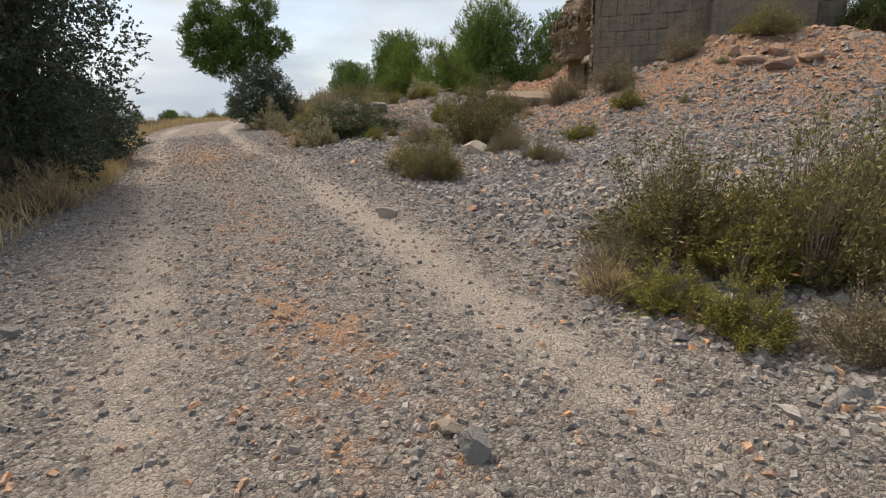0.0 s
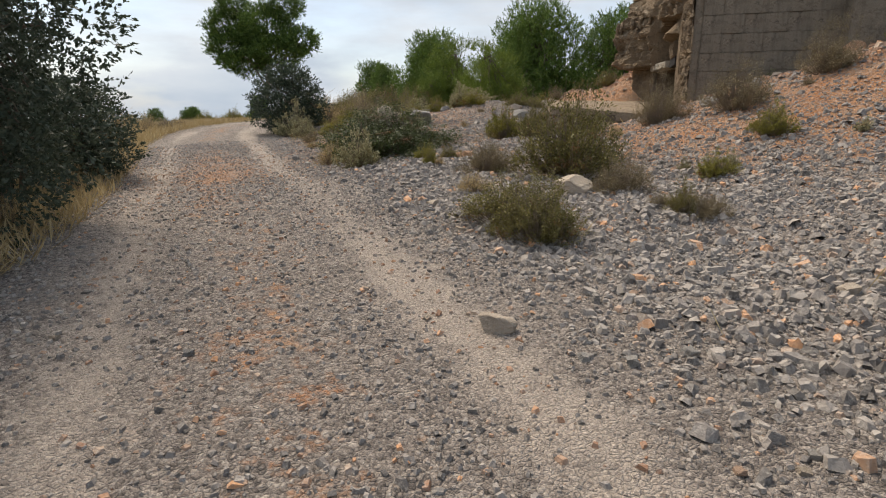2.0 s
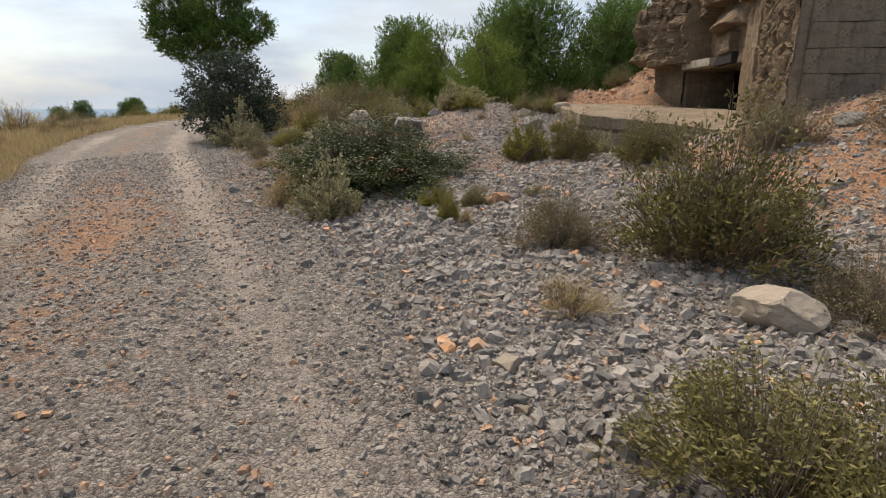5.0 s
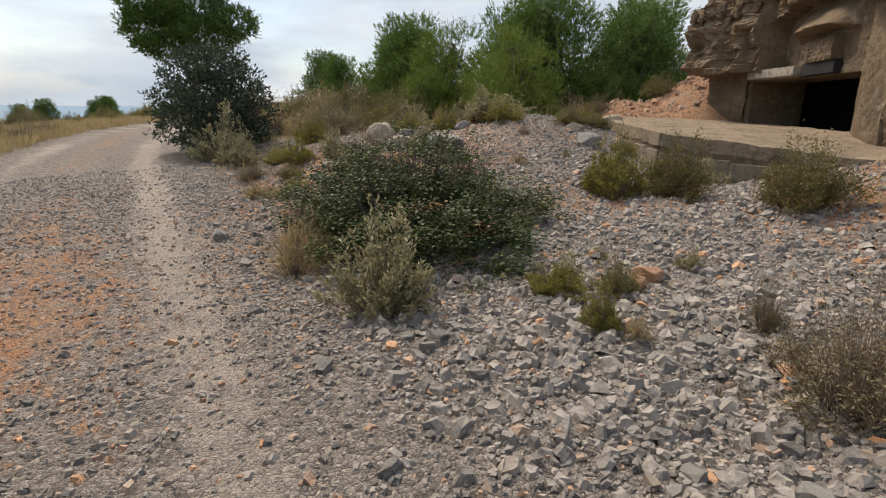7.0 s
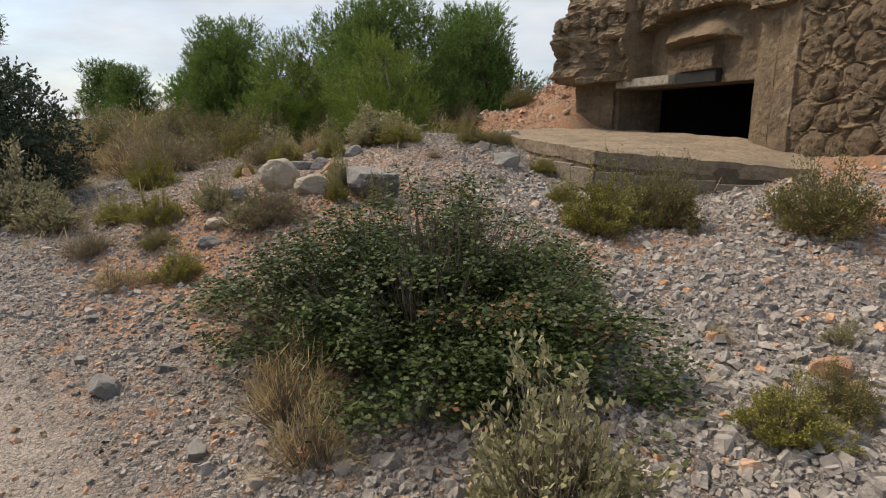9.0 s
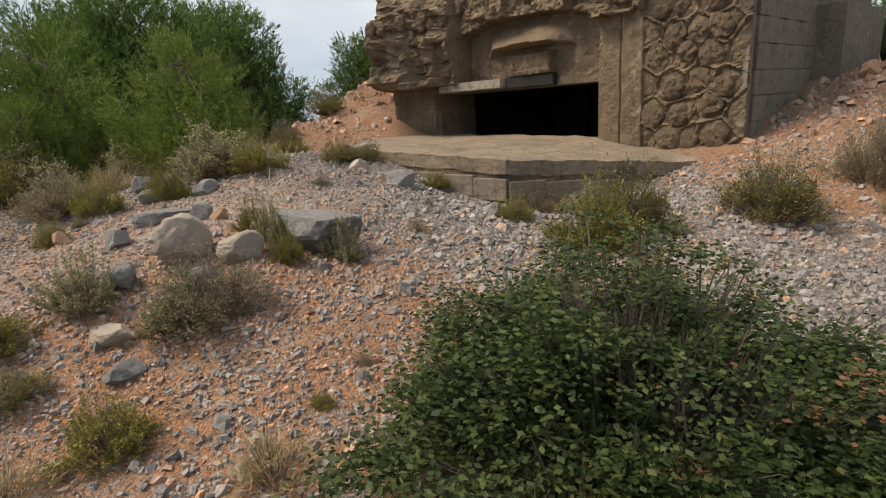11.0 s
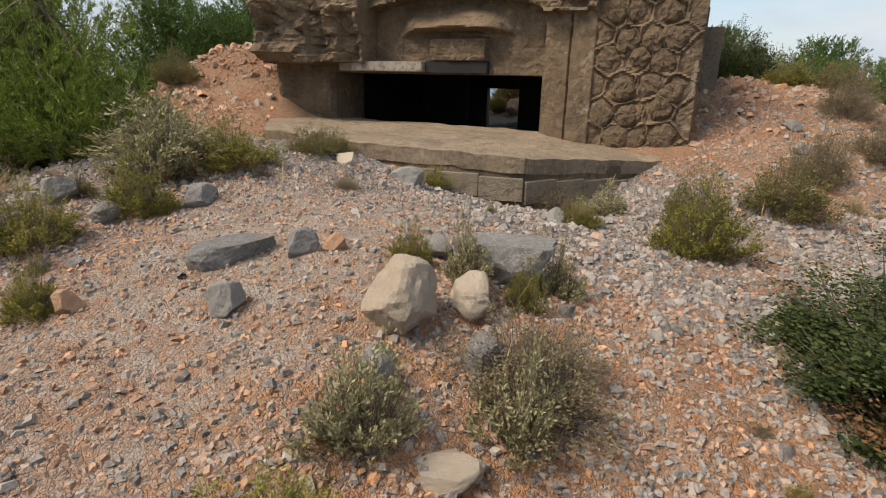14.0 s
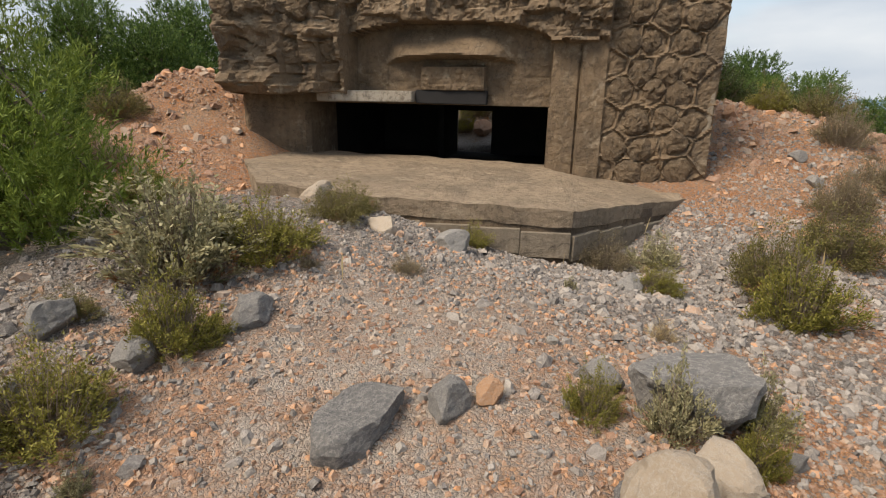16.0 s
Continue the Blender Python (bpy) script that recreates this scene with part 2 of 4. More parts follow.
def mesh_object(name, verts, faces, material, parent=None, label="", smooth=False):
    """One mesh object from arrays of corners and equal-sided faces."""
    verts, faces = np.asarray(verts, np.float32), np.asarray(faces, np.int32)
    me = bpy.data.meshes.new(name)
    k = faces.shape[1]
    me.vertices.add(len(verts))
    me.vertices.foreach_set("co", verts.ravel())
    me.loops.add(faces.size)
    me.loops.foreach_set("vertex_index", faces.ravel())
    me.polygons.add(len(faces))
    me.polygons.foreach_set("loop_start", np.arange(0, faces.size, k, dtype=np.int32))
    me.update(calc_edges=True)
    me.polygons.foreach_set("use_smooth", np.full(len(faces), smooth, dtype=bool))
    me.validate()
    me.materials.append(material)
    ob = new(name, me)
    if parent is not None:
        ob.parent = parent
    if label:
        ob["label"] = label
    return ob


def part(name, bm, material, parent, label=""):
    """Link a bmesh as one mesh object under its thing."""
    me = bpy.data.meshes.new(name)
    bm.normal_update()
    bm.to_mesh(me)
    bm.free()
    me.materials.append(material)
    ob = new(name, me)
    if parent is not None:
        ob.parent = parent
    if label:
        ob["label"] = label
    return ob


def lattice(ix, iy, iz):
    h = (ix * 374761393 + iy * 668265263 + iz * 2147483647) & 0xFFFFFFFF
    h = ((h ^ (h >> 13)) * 1274126177) & 0xFFFFFFFF
    return ((h ^ (h >> 16)) & 0xFFFF) / 65535.0


def vnoise(x, y, z=0.0):
    """Smooth value noise in -1..1 on arrays."""
    x, y = np.broadcast_arrays(np.asarray(x, float), np.asarray(y, float))
    z = np.broadcast_to(np.asarray(z, float), x.shape)
    ix, iy, iz = (np.floor(v).astype(np.int64) for v in (x, y, z))
    fx, fy, fz = x - ix, y - iy, z - iz
    fx, fy, fz = (v * v * (3 - 2 * v) for v in (fx, fy, fz))
    out = 0.0
    for a in (0, 1):
        for b in (0, 1):
            for c in (0, 1):
                w = (fx if a else 1 - fx) * (fy if b else 1 - fy) * (fz if c else 1 - fz)
                out = out + w * lattice(ix + a, iy + b, iz + c)
    return out * 2 - 1


def fbm(x, y, z=0.0, octaves=4, gain=0.5):
    total, amp = 0.0, 1.0
    for i in range(octaves):
        total = total + amp * vnoise(x * 2**i + 17.3 * i, y * 2**i - 9.1 * i, np.asarray(z) * 2**i + 4.7 * i)
        amp *= gain
    return total


# terrain begin
def step(a, b, v):
    t = np.clip((v - a) / (b - a), 0, 1)
    return t * t * (3 - 2 * t)


def lateral(x, y):
    """Metres to the right of the middle of the track, which bends away in the distance."""
    turn = np.clip(-17 - x, 0, 12)
    return 0.358 * x + 0.9 * y - 0.6 - 0.0165 * turn**2 - 0.4 * np.clip(-29 - x, 0, 30)


def track_y(x, d):
    """The y at which a place x lies d metres to the right of the track's middle."""
    return (d - lateral(x, 0.0)) / 0.9


def bump_at(x, y, cx, cy, height_m, spread):
    return height_m * np.exp(-((x - cx) ** 2 + (y - cy) ** 2) / (2 * spread**2))


def height(x, y):
    """The lie of the land without its small roughness."""
    x, y = np.asarray(x, float), np.asarray(y, float)
    d, r = lateral(x, y), np.hypot(x + 8, y - 6)
    raw = -0.0425 * x + 0.048 * y
    bank = 2.6 * np.tanh(raw / 2.6)
    flat = raw / (1 + (np.abs(raw) / 1.4) ** 4) ** 0.25
    z = flat + (bank - flat) * step(2.5, 7.0, d)
    z = z + 0.1 - 0.22 * step(-8, -12, x) * (1 - step(2.0, 4.5, d))
    z = z - 0.03 * np.exp(-(((np.abs(d) - 0.95) / 0.3) ** 2))
    z = z + bump_at(x, y, -2.3, 13.6, 1.9, 3.1)
    z = z + bump_at(x, y, -13.4, 13.6, 0.35, 2.6) * step(1.5, 4, d)
    z = z + bump_at(x, y, -10.5, 21.3, 1.9, 1.4) + bump_at(x, y, -13.2, 10.9, 0.24, 0.95) - bump_at(x, y, -9.1, 12.9, 0.24, 0.8) - bump_at(x, y, -10.6, 13.6, 0.16, 0.7) + bump_at(x, y, -12.0, 19.2, 0.8, 1.3) * (1 + 0.35 * np.sin(2.1 * x + 0.7 * y) * np.sin(1.3 * y - 0.4 * x)) + bump_at(x, y, -11.7, 13.7, 0.06, 0.9)
    z = z + bump_at(x, y, -1.0, 20.8, 2.0, 1.5) + bump_at(x, y, -12.6, 15.3, 0.4, 1.3)
    z = z - 0.09 * np.clip(-d - 3.2, 0, 40) - 0.1 * np.clip(d - 24, 0, 200) * step(30, 60, r)
    z = z - 40 * step(60, 700, r)
    # the pit under the bunker's room
    u, o = -0.466 * (x + 7.58) + 0.885 * (y - 15.05), -0.885 * (x + 7.58) - 0.466 * (y - 15.05)
    return z - 0.7 * step(-1.9, -1.3, u) * step(5.2, 4.6, u) * step(0.1, -0.5, o) * step(-5.0, -4.6, o)
# terrain end


def roughness(x, y):
    d = lateral(x, y)
    off = step(1.5, 2.6, np.abs(d))
    near = 1 - step(30, 60, np.hypot(x + 8, y - 6))
    return near * ((0.012 + 0.05 * off) * fbm(x * 0.9, y * 0.9, 0, 3) + (0.006 + 0.012 * off) * fbm(x * 5, y * 5, 3.0, 3) + 0.12 * step(3, 6, d) * vnoise(x * 0.35, y * 0.35, 5.0))


def land(x, y):
    return height(x, y) + roughness(np.asarray(x, float), np.asarray(y, float))


def land_at(x, y):
    return float(land(np.array([x]), np.array([y]))[0])


# ---- ground ----
def red_amount(x, y):
    d = lateral(x, y)
    v = 1.25 * np.exp(-((x + 3.0) ** 2 + (y - 12.6) ** 2) / 16.0) + 1.0 * np.exp(-((x + 12.0) ** 2 + (y - 19.0) ** 2) / 6.0)
    v = v + 0.62 * np.exp(-((x + 12.3) ** 2 + (y - 9.8) ** 2) / 3.0) + 0.6 * np.exp(-((x + 9.4) ** 2 + (y - 10.7) ** 2) / 1.0)
    v = v + 0.55 * np.exp(-((x + 13.9) ** 2 + (y - 10.6) ** 2) / 3.0) + 0.4 * np.exp(-((x + 14.5) ** 2 + (y - 12.6) ** 2) / 4.0)
    v = v + 0.62 * np.exp(-(((d + 0.05) / 0.45) ** 2)) * (0.55 + 0.45 * vnoise(x * 0.8, y * 0.8, 2.0))
    v = v + 0.42 * np.exp(-((x + 12.0) ** 2 + (y - 5.4) ** 2) / 5.0) + 0.8 * np.exp(-((x + 6.0) ** 2 + (y - 11.0) ** 2) / 2.0)
    v = v + 0.8 * np.exp(-((x + 1.0) ** 2 + (y - 20.8) ** 2) / 4.0) + 0.9 * np.exp(-((x + 10.6) ** 2 + (y - 21.2) ** 2) / 5.0)
    v = v + 1.5 * np.exp(-((x + 5.3) ** 2 + (y - 12.1) ** 2) / 2.6) + 0.35 * np.exp(-((x + 13.0) ** 2 + (y - 12.6) ** 2) / 3.0) + 0.35 * np.exp(-((x + 13.3) ** 2 + (y - 9.6) ** 2) / 2.5)
    return v


def dust_amount(x, y):
    d = lateral(x, y)
    v = 0.92 * np.exp(-(((np.abs(d - 0.05) - 0.98) / 0.32) ** 2)) * (0.75 + 0.3 * vnoise(x * 0.6, y * 0.6, 8.0))
    v = v + 0.55 * np.exp(-((x + 12.7) ** 2 + (y - 12.8) ** 2) / 2.4) + 0.5 * np.exp(-((x + 14.4) ** 2 + (y - 11.2) ** 2) / 4.0)
    return v * (1 - step(30, 80, np.hypot(x + 8, y - 6)) * 0.3)


def grass_amount(x, y):
    d = lateral(x, y)
    edge = 1 - step(-8.5, -4.5, x)
    v = 0.9 * step(-2.2 + 0.85 * edge, -3.2 + 1.4 * edge, d) + 0.7 * step(1.5, 2.4, d) * (1 - step(-20, -16, x)) + 0.75 * step(14, 20, np.hypot(x + 6, y - 5)) * step(2.2, 3.5, np.abs(d))
    v = v + 0.45 * np.exp(-((x + 15.5) ** 2 + (y - 14.5) ** 2) / 3.0)
    return v


def axis(lo, hi, cell, far):
    out, v, c = [], hi, cell
    while v < far:
        c *= 1.16
        v += c
        out.append(v)
    inn = np.arange(lo, hi + cell / 2, cell)
    lows, v, c = [], lo, cell
    while v > -far:
        c *= 1.16
        v -= c
        lows.append(v)
    return np.concatenate([lows[::-1], inn, out])


def build_ground():
    xs, ys = axis(-19.0, 2.0, 0.075, 4000), axis(-1.0, 16.5, 0.075, 4000)
    X, Y = np.meshgrid(xs, ys)
    Z = land(X, Y)
    nx, ny = len(xs), len(ys)
    idx = np.arange(nx * ny).reshape(ny, nx)
    faces = np.stack([idx[:-1, :-1], idx[:-1, 1:], idx[1:, 1:], idx[1:, :-1]], -1).reshape(-1, 4)
    ob = mesh_object("ground", np.stack([X, Y, Z], -1).reshape(-1, 3), faces, M_GROUND, smooth=True)
    # far sets how much painted haze blue the ground takes with distance
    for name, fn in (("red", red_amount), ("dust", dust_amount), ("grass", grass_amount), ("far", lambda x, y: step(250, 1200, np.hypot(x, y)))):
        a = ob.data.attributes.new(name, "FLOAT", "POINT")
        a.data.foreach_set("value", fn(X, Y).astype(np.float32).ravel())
    return tagged(ob, "grey gravel and orange earth hillside with a dusty cart track", "ground", kind="structure")


ground = build_ground()


# ---- bunker ----
G0, FU, FN = Vector((-7.58, 15.05, 0)), Vector((-0.466, 0.885, 0)), Vector((-0.885, -0.466, 0))


def bk(u, off, z):
    """A place by the bunker's own axes: along its front, out of it, and up."""
    return (G0.x + FU.x * u + FN.x * off, G0.y + FU.y * u + FN.y * off, z)


def bk_array(u, off, z):
    return np.stack([G0.x + FU.x * u + FN.x * off, G0.y + FU.y * u + FN.y * off, z], -1)


def bk_prism(name, corners, z0, z1, material, parent, label="", bevel=0.012, rough=0.0):
    """A prism over (u, off) corners from z0 to z1; z1 may be one height for each corner."""
    tops = z1 if isinstance(z1, (list, tuple)) else [z1] * len(corners)
    feet = z0 if isinstance(z0, (list, tuple)) else [z0] * len(corners)
    bm = bmesh.new()
    lo = [bm.verts.new(bk(u, o, t)) for (u, o), t in zip(corners, feet)]
    hi = [bm.verts.new(bk(u, o, t)) for (u, o), t in zip(corners, tops)]
    bm.faces.new(lo[::-1])
    bm.faces.new(hi)
    for i in range(len(corners)):
        j = (i + 1) % len(corners)
        bm.faces.new((lo[i], lo[j], hi[j], hi[i]))
    bmesh.ops.recalc_face_normals(bm, faces=bm.faces)
    if rough:
        bmesh.ops.triangulate(bm, faces=[f for f in bm.faces if len(f.verts) > 4])
        bmesh.ops.subdivide_edges(bm, edges=bm.edges, cuts=14, use_grid_fill=True)
        for v in bm.verts:
            v.co += Vector((noise.noise(v.co * 2.3), noise.noise(v.co * 2.3 + Vector((9, 0, 0))), noise.noise(v.co * 3.1 + Vector((0, 7, 0))))) * rough
            v.co += Vector((noise.noise(v.co * 11), noise.noise(v.co * 11 + Vector((9, 0, 0))), noise.noise(v.co * 12))) * rough * 0.4
    elif bevel:
        bmesh.ops.bevel(bm, geom=list(bm.edges), offset=bevel, segments=2, affect="EDGES")
    return part(name, bm, material, parent, label)


def hood_line(u):
    """Lower edge of the hood of rough masonry over the embrasure."""
    return 3.76 + 0.34 * np.sqrt(np.clip(1 - ((u - 1.75) / 1.75) ** 2, 0, 1))


HEX = 0.29


def hex_centres():
    out, row = [], 0
    rnd = random.Random(5)
    z = 1.5
    while z < 5.0:
        u = -2.3 + (HEX * 0.7 if row % 2 else 0)
        while u < -0.8:
            out.append((u + rnd.uniform(-0.09, 0.09), z + rnd.uniform(-0.085, 0.085)))
            u += HEX * 1.4
        z += HEX * 1.32
        row += 1
    return np.array(out)


def plates(u, z, seed):
    """Flat broken faces with sharp steps, as in split rock."""
    wu, wz = u + 0.25 * vnoise(u * 2.1, z * 2.1, seed + 0.5), z + 0.16 * vnoise(u * 2.7, z * 2.7, seed + 3.5)
    out = 0.0
    for su, sz, amp in ((1.6, 2.9, 1.0), (3.7, 6.1, 0.55), (8.0, 12.0, 0.16)):
        a, b = np.floor(wu * su + 0.5 * np.floor(wz * sz)).astype(np.int64), np.floor(wz * sz).astype(np.int64)
        out = out + amp * (lattice(a, b, 0 * a + seed) - 0.5)
    return out


def front_relief(u, z):
    """How far the bunker's front stands out at (u, z)."""
    rock = 0.12 * fbm(u * 1.7, z * 2.4, 3.0, 5, 0.65) + 0.05 * np.abs(vnoise(u * 4, z * 9, 1.0)) + 0.04 * np.sign(vnoise(u * 2.3, z * 6.5, 4.0)) * np.abs(vnoise(u * 3.3, z * 3.1, 8.0))
    rock = 0.55 * rock + 0.17 * plates(u, z, 3)
    fine = 0.016 * fbm(u * 5, z * 5, 9.0, 4, 0.6)
    off = np.zeros_like(u) + fine
    # rubble panel with raised joints
    hc = hex_centres()
    dd = np.sort(np.hypot(u[..., None] - hc[:, 0], (z[..., None] - hc[:, 1]) * 1.0), axis=-1)[..., :2]
    gap = dd[..., 1] - dd[..., 0]
    joint = 0.75 * np.exp(-((gap / 0.025) ** 2)) - 0.35 * np.exp(-(((gap - 0.075) / 0.03) ** 2))
    wobble = 1 + 0.5 * vnoise(u * 9, z * 9, 6.0)
    panel = u < -0.85
    off = np.where(panel, 0.06 + 0.06 * joint * wobble + fine * 2.2, off)
    # stepped pilaster beside the embrasure
    off = np.where((u >= -0.85) & (u < -0.47), 0.1 + fine, off)
    off = np.where((u >= -0.47) & (u < -0.42), 0.02 + fine, off)
    off = np.where((u >= -0.42) & (u < 0.0), 0.06 + fine, off)
    # wall over the embrasure, with a lip of broken concrete
    over = (u >= 0.0) & (u < 3.5) & (z > 2.8)
    off = np.where(over, -0.12 + 0.6 * fine + 0.03 * fbm(u * 2.5, z * 4, 2.0, 4) + 0.03 * plates(u, z, 9), off)
    lip_c = 3.42 + 0.12 * np.sqrt(np.clip(1 - ((u - 1.65) / 1.1) ** 2, 0, 1))
    lip = np.exp(-(((u - 1.65) / 0.95) ** 6))
    prof = np.clip((z - lip_c) / 0.06, 0, 1) * np.clip(1 - (z - lip_c - 0.04) / 0.42, 0, 1)
    off = np.where(over, off + 0.42 * lip * prof, off)
    under = (np.abs(u - 1.6) < 0.55) & (z > 3.05) & (z < 3.42)
    off = np.where(over & under, off + 0.13 + rock * 0.4, off)
    # hood and upper masonry
    upper = ((u >= 0.0) & (u < 3.5) & (z > hood_line(u))) | ((u < 0.0) & (u >= -0.85) & (z > 3.78 + 0.03 * vnoise(u * 5, z)))
    off = np.where(upper, 0.24 + rock, off)
    # rock-faced mass at the far end of the embrasure
    mass = u >= 3.35
    front = 0.42 + (np.minimum(u, 5.0) - 3.35) * 0.57
    strip = ((u > 3.45) & (u < 3.72)) | ((u > 3.95) & (u < 4.2))
    m = front + rock * 1.05 - 0.12 * np.where(strip & (z < 3.86), 1.0, 0.0) + 0.06 * vnoise(u * 3, z * 2.2, 7.0)
    m = m + 0.1 * np.exp(-(((z - 3.95) / 0.12) ** 2)) + 0.12 * np.exp(-(((z - 3.12) / 0.14) ** 2)) * step(3.7, 4.6, u)
    base_wall = np.where(u > 3.9, (u - 3.9) * 0.82 + fine * 1.5 + 0.035 * plates(u, z, 5), off)
    lower_edge = 2.96 + 0.03 * vnoise(u * 4, 0 * u, 3.0)
    off = np.where(mass & (z > lower_edge), m, np.where(mass, base_wall, off))
    off = off - 2.2 * np.clip(u - 4.95, 0, 1) ** 1.5 * 2.0
    off = off - 0.7 * np.clip(z - 4.35, 0, 2) ** 2
    return off


def build_bunker():
    base = tagged(new("bunker"), "weathered concrete bunker with a wide dark embrasure and rock-faced walls", "bunker")
    us, zs = np.arange(-2.42, 5.75, 0.03), np.arange(0.95, 5.2, 0.03)
    U, Z = np.meshgrid(us, zs)
    verts = bk_array(U, front_relief(U, Z), Z).reshape(-1, 3)
    idx = np.arange(U.size).reshape(U.shape)
    faces = np.stack([idx[:-1, :-1], idx[:-1, 1:], idx[1:, 1:], idx[1:, :-1]], -1)
    uc, zc = U[:-1, :-1] + 0.015, Z[:-1, :-1] + 0.015
    hole = (uc > 0.0) & (uc < 4.2) & (zc > 1.3) & (zc < 2.8)
    mesh_object("front_wall", verts, faces[~hole][:, ::-1], M_HEX, base, "rough masonry front with a broken hood", smooth=False)
    # embrasure reveals and the room behind
    bk_prism("jamb", [(0.0, 0.055), (0.0, -0.95), (-0.5, -0.95), (-0.5, -0.02)], 1.2, 3.0, M_CONC, base)
    bk_prism("jamb", [(4.7, 0.5), (4.7, -0.95), (4.2, -0.95), (4.17, 0.16)], 1.2, 3.0, M_CONC, base)
    bk_prism("soffit", [(-0.1, -0.14), (-0.1, -0.95), (4.5, -0.95), (4.5, -0.14)], 2.8, 3.1, M_CONC, base)
    bk_prism("lintel_beam", [(2.27, 0.12), (2.27, -0.2), (3.9, -0.2), (3.9, 0.4)], 2.84, 3.02, M_BEAM, base, "pale cast lintel beam")
    bk_prism("lintel_plate", [(1.02, 0.0), (1.02, -0.2), (2.25, -0.2), (2.25, 0.0)], 2.82, 3.04, M_DARK, base, "blackened lintel plate")
    # room surfaces are near-black, so the room's shade sits in their colour
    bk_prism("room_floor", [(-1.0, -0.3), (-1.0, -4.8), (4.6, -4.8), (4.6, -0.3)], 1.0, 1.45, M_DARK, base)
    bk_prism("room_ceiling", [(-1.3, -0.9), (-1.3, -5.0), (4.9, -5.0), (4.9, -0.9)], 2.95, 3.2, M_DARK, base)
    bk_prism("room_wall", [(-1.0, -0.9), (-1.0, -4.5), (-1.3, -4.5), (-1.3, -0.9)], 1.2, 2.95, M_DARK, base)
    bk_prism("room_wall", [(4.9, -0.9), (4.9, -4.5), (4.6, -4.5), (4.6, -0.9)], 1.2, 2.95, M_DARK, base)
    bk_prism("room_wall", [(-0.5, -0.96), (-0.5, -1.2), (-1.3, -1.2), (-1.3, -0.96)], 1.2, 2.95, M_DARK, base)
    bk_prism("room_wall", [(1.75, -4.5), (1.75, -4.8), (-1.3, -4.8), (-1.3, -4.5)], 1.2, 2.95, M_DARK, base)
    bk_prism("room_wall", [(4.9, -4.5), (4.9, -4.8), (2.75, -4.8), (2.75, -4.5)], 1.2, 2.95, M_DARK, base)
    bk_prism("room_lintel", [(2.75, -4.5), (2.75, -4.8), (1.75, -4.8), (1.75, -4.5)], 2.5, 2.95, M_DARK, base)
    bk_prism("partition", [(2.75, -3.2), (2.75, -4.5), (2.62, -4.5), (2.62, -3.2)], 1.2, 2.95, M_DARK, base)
    # side, rear and roof
    bk_prism("side_wall", [(-2.40, 0.05), (-2.18, 0.0), (-2.0, -2.3), (-2.0, -5.0), (-2.3, -5.0), (-2.3, -2.3)], 0.8, 4.75, M_BLOCK, base, bevel=0)
    bk_prism("rear_wall", [(1.75, -4.8), (1.75, -5.1), (-2.3, -5.1), (-2.3, -4.8)], 1.0, 4.75, M_BLOCK, base)
    bk_prism("rear_wall", [(5.3, -4.8), (5.3, -5.1), (2.75, -5.1), (2.75, -4.8)], 1.0, 4.75, M_BLOCK, base)
    bk_prism("rear_wall", [(2.75, -4.8), (2.75, -5.1), (1.75, -5.1), (1.75, -4.8)], 2.5, 4.75, M_BLOCK, base)
    bk_prism("side_wall", [(5.35, -0.2), (5.35, -5.0), (5.05, -5.0), (5.05, -0.2)], 1.0, 4.75, M_HEX, base)
    bk_prism("roof", [(-2.25, -0.25), (-2.25, -5.0), (5.3, -5.0), (5.3, -0.25)], 4.74, 4.98, M_CONC, base)
    bk_prism("annex", [(-2.31, -2.5), (-2.31, -4.6), (-2.75, -4.6), (-2.75, -2.5)], 1.0, 3.75, M_BLOCK, base, "low annex wall")
    return base


bunker = build_bunker()


def rubble_stone_mesh(seed):
    """A rough bulging face stone."""
    rnd = random.Random(seed)
    n = 20
    bm = bmesh.new()
    rings = []
    for k, (r, h) in enumerate(((1.0, -0.2), (0.97, 0.08), (0.87, 0.24), (0.68, 0.37), (0.42, 0.45), (0.16, 0.48))):
        ring = []
        for i in range(n):
            a = 2 * math.pi * i / n
            rr = r * (1 + 0.2 * noise.noise(Vector((math.cos(a) * 1.7, math.sin(a) * 1.7, seed * 3.1))) + 0.05 * math.cos(6 * a))
            pp = Vector((math.cos(a) * r * 2.2, math.sin(a) * r * 2.2, seed * 5.3))
            hh = h + (0.26 * noise.noise(pp) + 0.17 * noise.noise(pp * 2.3) + 0.09 * noise.noise(pp * 5)) * (k > 0)
            ring.append(bm.verts.new((math.cos(a) * rr, math.sin(a) * rr, hh)))
        rings.append(ring)
    for p, q in zip(rings, rings[1:]):
        for i in range(n):
            bm.faces.new((p[i], p[(i + 1) % n], q[(i + 1) % n], q[i]))
    bm.faces.new(rings[-1])
    for f in bm.faces:
        f.smooth = False
    me = bpy.data.meshes.new("stone")
    bm.to_mesh(me)
    bm.free()
    me.materials.append(M_HEX)
    return me


